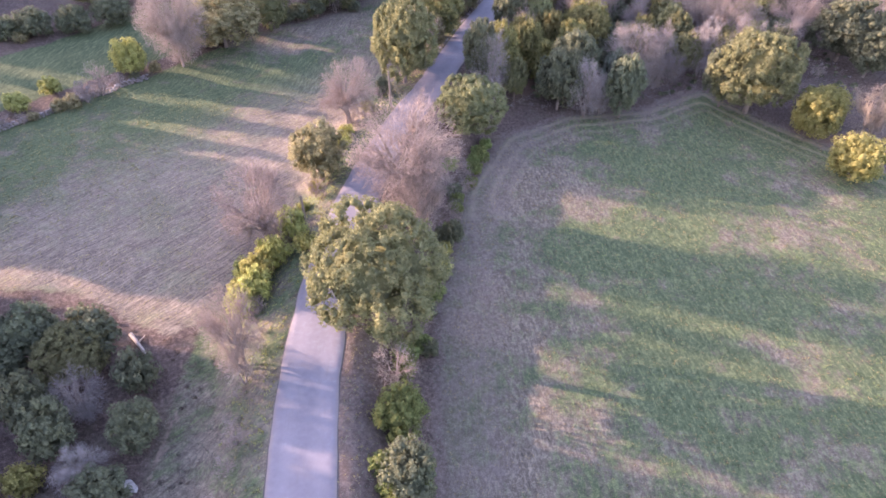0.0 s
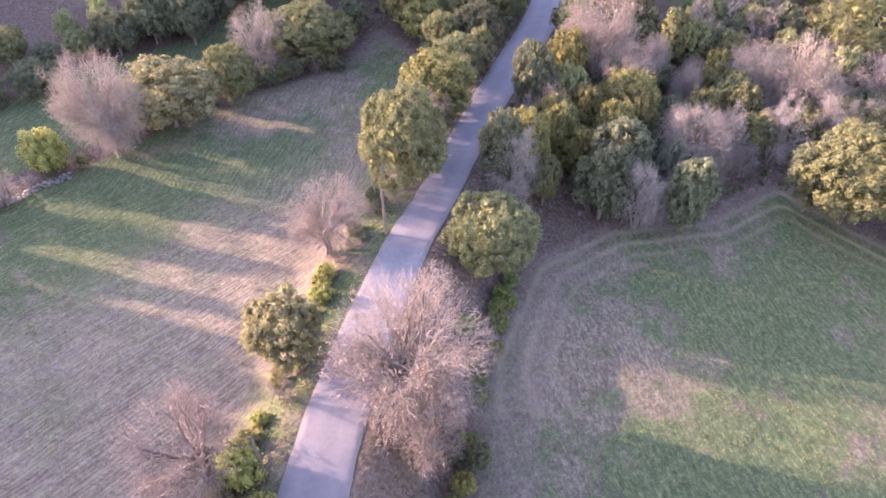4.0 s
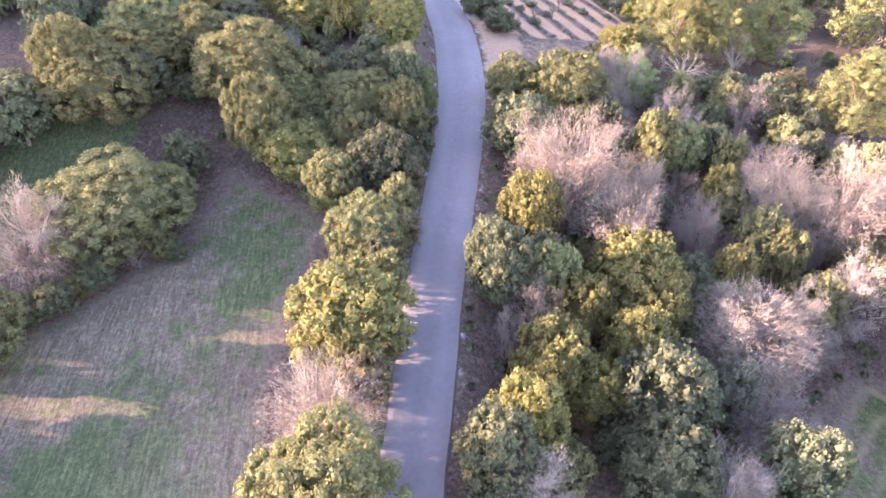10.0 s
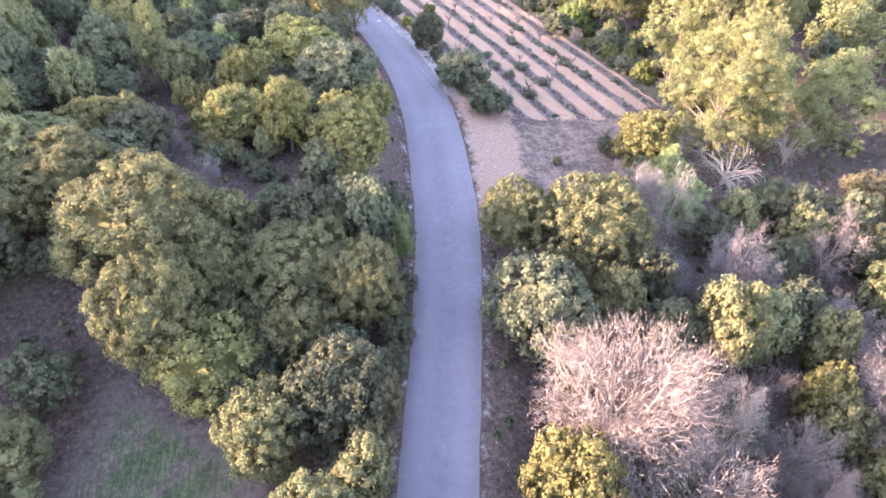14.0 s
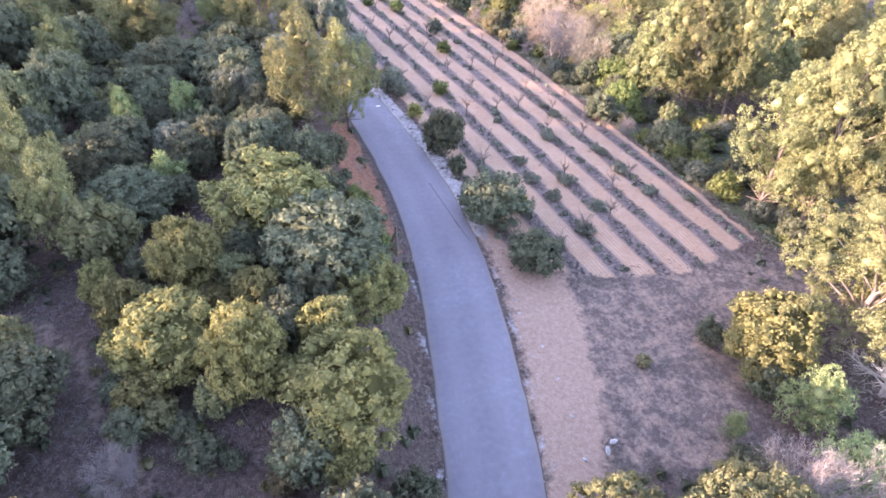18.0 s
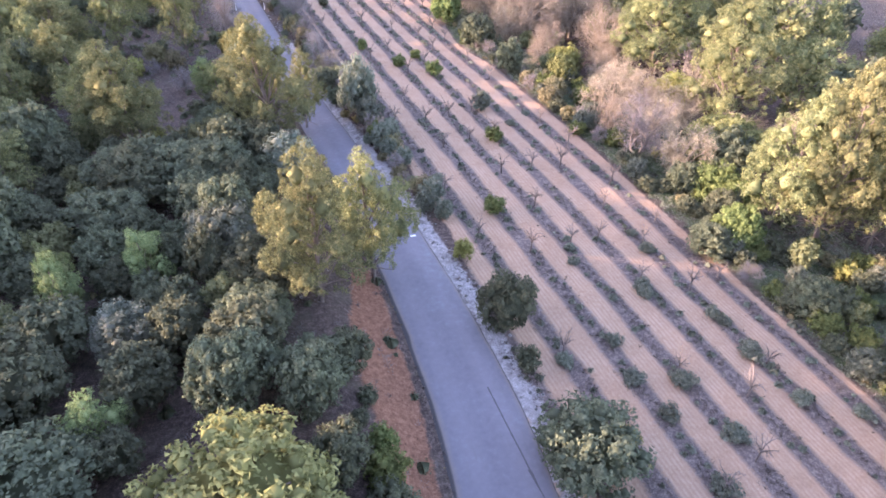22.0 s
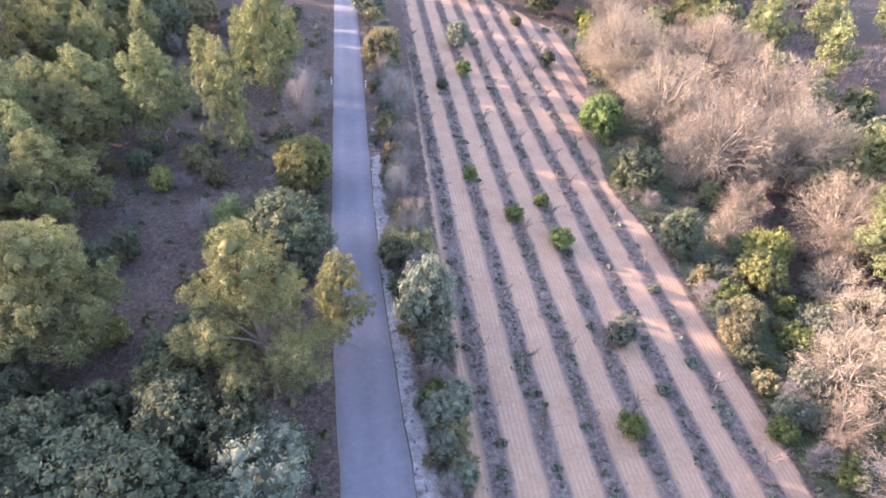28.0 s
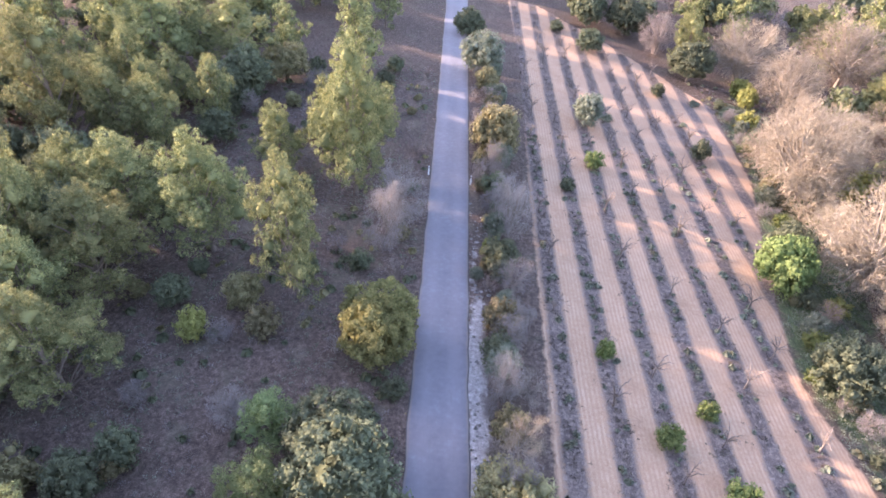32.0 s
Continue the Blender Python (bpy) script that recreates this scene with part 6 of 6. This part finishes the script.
x, y = strewn(1300, 5, 56, 72, 118, lambda x, y: clear(x, y), 5)
tufts("undergrowth", "dry brown scrub under the oaks", TWIG_GREY, x, y, 0.5, 26, 0.17, 0.016, 0.9)
x, y = strewn(700, -60, -14, 8, 40, lambda x, y: clear(x, y), 6)
tufts("undergrowth", "dry scrub on a wooded slope", WEED, x, y, 0.4, 36, 0.12, 0.022)
x, y = strewn(2000, 22, 50, 113, 136, lambda x, y: (inside(x, y, APRON, 1) > 0.5) & (inside(x, y, DRIVE, 1) < 0.3), 7)
tufts("dry_grass", "thin dry grass tufts on trampled red earth", WEED, x, y, 0.13, 14, 0.06, 0.012)

x, y = strewn(2600, -12, 13, 116, 142, lambda x, y: clear(x, y) & (x < road_x(y) - 3), 63)
tufts("undergrowth", "pale dry brushwood on a terrace", TWIG_GREY, x, y, 0.36, 14, 0.13, 0.013, 0.7)

# verges
x, y = strewn(5200, -16, 6, 8, 88, lambda x, y: (np.abs(x - road_x(y)) > road_half(y) + 0.08) & (np.abs(x - road_x(y)) < road_half(y) + 2.6), 8)
tufts("verge_grass", "straw-coloured grass on the road verge", STRAW, x, y, 0.14, 12, 0.06, 0.014, 1.0)
x, y = strewn(9000, -18, 6, 8, 80, lambda x, y: (x < road_x(y) - road_half(y) - 0.3) & (x > road_x(y) - road_half(y) - 3.6) & patchy(x, y, 0.45, -0.35), 9)
tufts("verge_grass", "yellow-green grass on the road verge", SHRUB_YELLOW, x, y, 0.17, 12, 0.06, 0.02, 1.0)
x, y = strewn(4000, -30, 6, 4, 40, lambda x, y: (np.abs(x - road_x(y)) > road_half(y) + 0.4) & (np.abs(x - road_x(y)) < road_half(y) + 8) & (x < 0.5) & patchy(x, y, 0.6, -0.5), 19)
tufts("verge_grass", "short grey-green grass on the road verge", GREYLEAF, x, y, 0.2, 12, 0.06, 0.016, 1.0)
x, y = strewn(2600, 8, 26, 136, 260, lambda x, y: (x > road_x(y) + road_half(y) + 1.3) & (x < road_x(y) + road_half(y) + 4.4) & (inside(x, y, ORCHARD, 1) < 0.6), 10)
tufts("verge_scrub", "grey-brown weeds on the stony verge", WEED, x, y, 0.24, 22, 0.09, 0.02)
x, y = strewn(1500, 0, 20, 84, 300, lambda x, y: (x < road_x(y) - road_half(y) - 0.15) & (x > road_x(y) - road_half(y) - 1.6), 11)
tufts("verge_grass", "dry grass at the foot of the bank", STRAW, x, y, 0.13, 12, 0.06, 0.014, 1.0)

x, y = strewn(2600, 10, 20, 118, 176, lambda x, y: (x < road_x(y) - road_half(y) - 0.2) & (x > road_x(y) - road_half(y) - 1.1), 65)
tufts("verge_scrub", "dark dry weeds along the foot of a red bank", WEED, x, y, 0.2, 14, 0.075, 0.016)

# grass and stubble of the two fields
x, y = strewn(5500, -1, 48, 8, 78, lambda x, y: (inside(x, y, FIELD_EAST, 1) > 0.6) & (x > 7 + y * 0.06), 51)
tufts("field_grass", "short green grass clumps in a stubble field", GREEN, x, y, 0.15, 7, 0.07, 0.018, 1.0)
x, y = strewn(9000, -1, 48, 8, 78, lambda x, y: inside(x, y, FIELD_EAST, 1) > 0.55, 52)
tufts("field_stubble", "dry straw stubble in a field", STRAW, x, y, 0.16, 7, 0.075, 0.016, 0.7)
x, y = strewn(5000, -56, -2, 34, 96, lambda x, y: (inside(x, y, FIELD_WEST, 1) > 0.6) & (0.66 * y - 0.75 * x > 58), 53)
tufts("field_grass", "short green grass clumps in a stubble field", GREEN, x, y, 0.15, 7, 0.07, 0.018, 1.0)
x, y = strewn(7000, -56, -8, 34, 72, lambda x, y: inside(x, y, FIELD_WEST, 1) > 0.55, 54)
tufts("field_stubble", "pale dry straw stubble in a field", STRAW, x, y, 0.16, 7, 0.08, 0.016, 0.7)

# weedy rows of the orchard, one by one
rows = np.random.default_rng(12)
for k in range(-1, 7):
    at = ROW_X + (k - 0.5) * ROW_STEP
    ys = rows.uniform(132, 300, 2000)
    xs = at + ROW_SLOPE * (ys - 185) + rows.normal(0, 0.38, 2000)
    ok = (inside(xs, ys, ORCHARD, 1.0) > 0.45) & (np.sin(ys * 0.9 + k * 2) + np.sin(ys * 0.37 + k) > -1.25) & ((xs < 40.5) | (ys < 200))
    tufts("weed_row", "grey-brown weeds along an orchard row", WEED, xs[ok], ys[ok], 0.2, 11, 0.085, 0.02)
    ys = rows.uniform(132, 250, 110)
    xs = at + ROW_SLOPE * (ys - 185) + rows.normal(0, 0.3, 110)
    ok = inside(xs, ys, ORCHARD, 1.0) > 0.55
    scrub("weed_row", "small grey-green cushions along an orchard row", LAVENDER, xs[ok], ys[ok], 0.34, 26, 0.08, 0.04)
    y = 137.0 + rows.uniform(0, 5)
    while y < 286:
        x = at + ROW_SLOPE * (y - 185) + rows.normal(0, 0.12)
        if inside(np.array([x]), np.array([y]), ORCHARD, 1.0)[0] > 0.7 and rows.uniform() < 0.7:
            plant("sapling", round(x, 2), round(y, 2), rows.uniform(0.75, 1.15), 1.15)
        y += rows.uniform(5.5, 8.5)


# ---- stones ----
def stone_mesh(rng, name, long, mat=ROCK):
    bm = bmesh.new()
    bmesh.ops.create_icosphere(bm, subdivisions=1, radius=1.0)
    for v in bm.verts:
        v.co *= rng.uniform(0.78, 1.12)
        v.co.x *= long
        v.co.z *= 0.62
    bmesh.ops.bevel(bm, geom=list(bm.edges), offset=0.05, segments=1, affect="EDGES")
    me = bpy.data.meshes.new(name)
    bm.to_mesh(me)
    bm.free()
    me.materials.append(mat)
    return me


pebbles = np.random.default_rng(21)
STONES = [stone_mesh(pebbles, "stone", 1.0 + 0.2 * k) for k in range(5)]
WALL_STONES = [stone_mesh(pebbles, "stone", 1.0, WALL_ROCK) for k in range(5)]


def stone(x, y, size, label="pale limestone lump lying on the ground"):
    ob = new("stone", STONES[pebbles.integers(5)])
    ob.location = (x, y, float(ground_z(x, y)) + 0.3 * size)
    ob.rotation_euler = (pebbles.uniform(-0.2, 0.2), pebbles.uniform(-0.2, 0.2), pebbles.uniform(0, 6.28))
    ob.scale = (size, size * 0.85, size)
    return tagged(ob, label, "stone")


stone(-19.4, 20.3, 0.45, "large pale limestone boulder beside a woodland path")
stone(23.3, 120.0, 0.22, "pale limestone block beside the gravel drive")
stone(23.9, 120.4, 0.25)
for x, y, r in ((22.6, 131.3, 0.13), (22.9, 128.1, 0.12), (21.6, 119.8, 0.14), (21.2, 117.2, 0.16), (22.7, 125.4, 0.10), (22.2, 122.6, 0.1)):
    stone(x, y, r, "small pale stone at the road's edge")


def rubble(name, label, xs, ys, size):
    """Loose stones too many to count, as one mesh."""
    rng = np.random.default_rng(len(xs))
    verts, faces, base = [], [], 0
    for x, y, z in zip(xs, ys, ground_z(xs, ys)):
        r = size * rng.uniform(0.4, 1.5)
        v, f = ball(rng, np.zeros(3), r, 0.3)
        v = v * np.array([rng.uniform(0.8, 1.5), rng.uniform(0.8, 1.2), 0.6]) + np.array([x, y, z + 0.15 * r])
        verts.append(v), faces.append(f + base)
        base += len(v)
    ob = new(name, split_mesh(name, np.concatenate(verts), np.concatenate(faces), GRIT))
    return tagged(ob, label, "stones", kind="stuff")


x, y = strewn(2600, 14, 26, 138, 236, lambda x, y: (x > road_x(y) + road_half(y) + 0.15) & (x < road_x(y) + road_half(y) + 1.9), 13)
rubble("roadside_stones", "pale broken limestone along the road verge", x, y, 0.09)
x, y = strewn(900, 2, 24, 84, 140, lambda x, y: (np.abs(x - road_x(y)) > road_half(y) + 0.1) & (np.abs(x - road_x(y)) < road_half(y) + 1.3), 14)
rubble("roadside_stones", "loose grey stones along the road edge", x, y, 0.06)


# ---- dry-stone wall along the west field ----
def stone_wall(points, height):
    top = new("stone_wall")
    top.location = (points[0][0], points[0][1], float(ground_z(*points[0])))
    rng = np.random.default_rng(31)
    for (ax, ay), (bx, by) in zip(points, points[1:]):
        length, turn = math.hypot(bx - ax, by - ay), math.atan2(by - ay, bx - ax)
        for course in range(3):
            s = 0.0
            while s < length:
                w = rng.uniform(0.35, 0.6)
                q = (s + w / 2) / length
                x, y = ax + (bx - ax) * q, ay + (by - ay) * q
                ob = new("stone", WALL_STONES[rng.integers(5)])
                ob.parent = top
                h = height / 3
                ob.location = Vector((x + rng.normal(0, 0.05), y + rng.normal(0, 0.05), float(ground_z(x, y)) + h * (course + 0.4))) - top.location
                ob.rotation_euler = (0, 0, turn + rng.normal(0, 0.15))
                ob.scale = (w * 0.5, rng.uniform(0.24, 0.32), h * 0.85)
                s += w
    return tagged(top, "low tumbled dry-stone wall of grey limestone along a field", "wall")


stone_wall(((-52.5, 61.8), (-47.5, 66.4), (-42, 71.6), (-38.2, 75.6)), 0.7)


# ---- a felled trunk at the edge of the field ----
def fallen_log(ax, ay, bx, by, r):
    za, zb = float(ground_z(ax, ay)), float(ground_z(bx, by))
    top = new("fallen_log")
    top.location = (ax, ay, za)
    rng = np.random.default_rng(77)
    end = (bx - ax, by - ay, zb - za + r)
    v, f = tubes([bend(rng, (0, 0, r), end, r, r * 0.6, 7, 0.015)], 9)
    ob = new("stem", raw_mesh("stem", v, f, DEADWOOD))
    ob.parent = top
    for q, way in ((0.45, (0.5, 0.5, 0.5)), (0.7, (-0.4, 0.3, 0.5))):
        base = np.array(end) * q + np.array([0, 0, r * (1 - q)])
        v, f = tubes([bend(rng, base, base + np.array(way), r * 0.4, r * 0.2, 3, 0.05)], 6)
        stub = new("branch_stub", raw_mesh("branch_stub", v, f, DEADWOOD))
        stub.parent = top
    return tagged(top, "bleached felled tree trunk lying at a field's edge", "log")


fallen_log(-24.1, 32.7, -21.9, 30.4, 0.16)


# ---- poles, markers and marks ----
def round_bar(bm, a, b, r0, r1, sides=10):
    v, f = tubes([[(Vector(a), r0), (Vector(a).lerp(Vector(b), 0.5), (r0 + r1) / 2 * 1.02), (Vector(b), r1)]], sides)
    made = [bm.verts.new(tuple(p)) for p in v]
    for q in f:
        bm.faces.new([made[i] for i in q])
    bm.faces.new(made[-sides:])
    bm.faces.new(list(reversed(made[:sides])))


def pole(x, y, height, lean, label, brace=0.0):
    top = new("utility_pole")
    top.location = (x, y, float(ground_z(x, y)))
    bm = bmesh.new()
    round_bar(bm, (0, 0, -0.3), (lean, 0, height), 0.15, 0.1)
    part("shaft", bm, POLE_WOOD, top)
    if brace:
        bm = bmesh.new()
        round_bar(bm, (-brace, 0.35, -0.2), (lean * 0.8, 0.03, height * 0.82), 0.1, 0.08)
        part("brace", bm, POLE_WOOD, top)
    bm = bmesh.new()
    round_bar(bm, (lean - 0.16, 0, height - 0.18), (lean + 0.16, 0, height - 0.18), 0.03, 0.03, 6)
    part("crossbar", bm, BLACK_BAND, top)
    return tagged(top, label, "pole")


pole(-5.9, 65.1, 4.6, -0.15, "short weathered wooden pole on the grass verge")
pole(-11.9, 43.0, 3.6, -0.1, "thin weathered wooden pole among bare trees")
pole(16.1, 140.2, 2.7, 0.0, "dark wooden post with a slanting brace beside the road", 0.75)


def delineator(x, y):
    top = new("road_marker_post")
    top.location = (x, y, float(ground_z(x, y)))
    for name, z0, z1, r, mat in (("post", -0.1, 0.78, 0.075, WHITE_PAINT), ("band", 0.78, 0.9, 0.078, BLACK_BAND), ("cap", 0.9, 1.02, 0.075, WHITE_PAINT)):
        bm = bmesh.new()
        bmesh.ops.create_cube(bm, size=1.0, matrix=Matrix.Translation((0, 0, (z0 + z1) / 2)) @ Matrix.Diagonal((r * 2, r * 1.4, z1 - z0, 1)))
        bmesh.ops.bevel(bm, geom=[e for e in bm.edges if abs((e.verts[0].co - e.verts[1].co).z) > 0.01], offset=0.025, segments=2, affect="EDGES")
        if name == "cap":
            for v in bm.verts:
                if v.co.z > 1.0:
                    v.co.z += v.co.x * 0.5
        part(name, bm, mat, top)
    return tagged(top, "white plastic road marker post with a black band", "road marker", group="road marker posts")


delineator(13.75, 233.7)
delineator(9.25, 234.7)


def road_mark(x, y, long, wide, turn, mat, name, label):
    bm = bmesh.new()
    bmesh.ops.create_grid(bm, x_segments=max(2, int(long * 3)), y_segments=2, size=0.5)
    rng = np.random.default_rng(int(abs(x * 10)))
    for v in bm.verts:
        v.co.x, v.co.y = v.co.x * long, v.co.y * wide * (1 + rng.normal(0, 0.12))
    ob = part(name, bm, mat, None, "")
    m = Matrix.Translation((x, y, 0)) @ Matrix.Rotation(turn, 4, "Z")
    for v in ob.data.vertices:
        p = m @ v.co
        q = (p.x - float(road_x(p.y))) / float(road_half(p.y))
        v.co = (p.x, p.y, float(road_z(p.y)) + 0.04 * max(0.0, 1 - q * q) + 0.006)
    ob.parent = road
    ob["label"] = label
    return ob


TAR = plain("dark_tar", (0.06, 0.06, 0.062), (0.11, 0.11, 0.112), 6.0, 0.6, 0.2, 0.004)
road_mark(21.2, 165.9, 0.45, 0.22, 0.1, WHITE_PAINT, "paint_mark", "small white painted mark")
road_mark(18.1, 165.3, 0.40, 0.16, 0.1, WHITE_PAINT, "paint_mark", "small white painted mark")
road_mark(21.9, 145.5, 7.5, 0.10, 1.62, TAR, "tar_streak", "dark tar streak")
road_mark(22.1, 141.5, 3.2, 0.08, 1.68, TAR, "tar_streak", "dark tar streak")
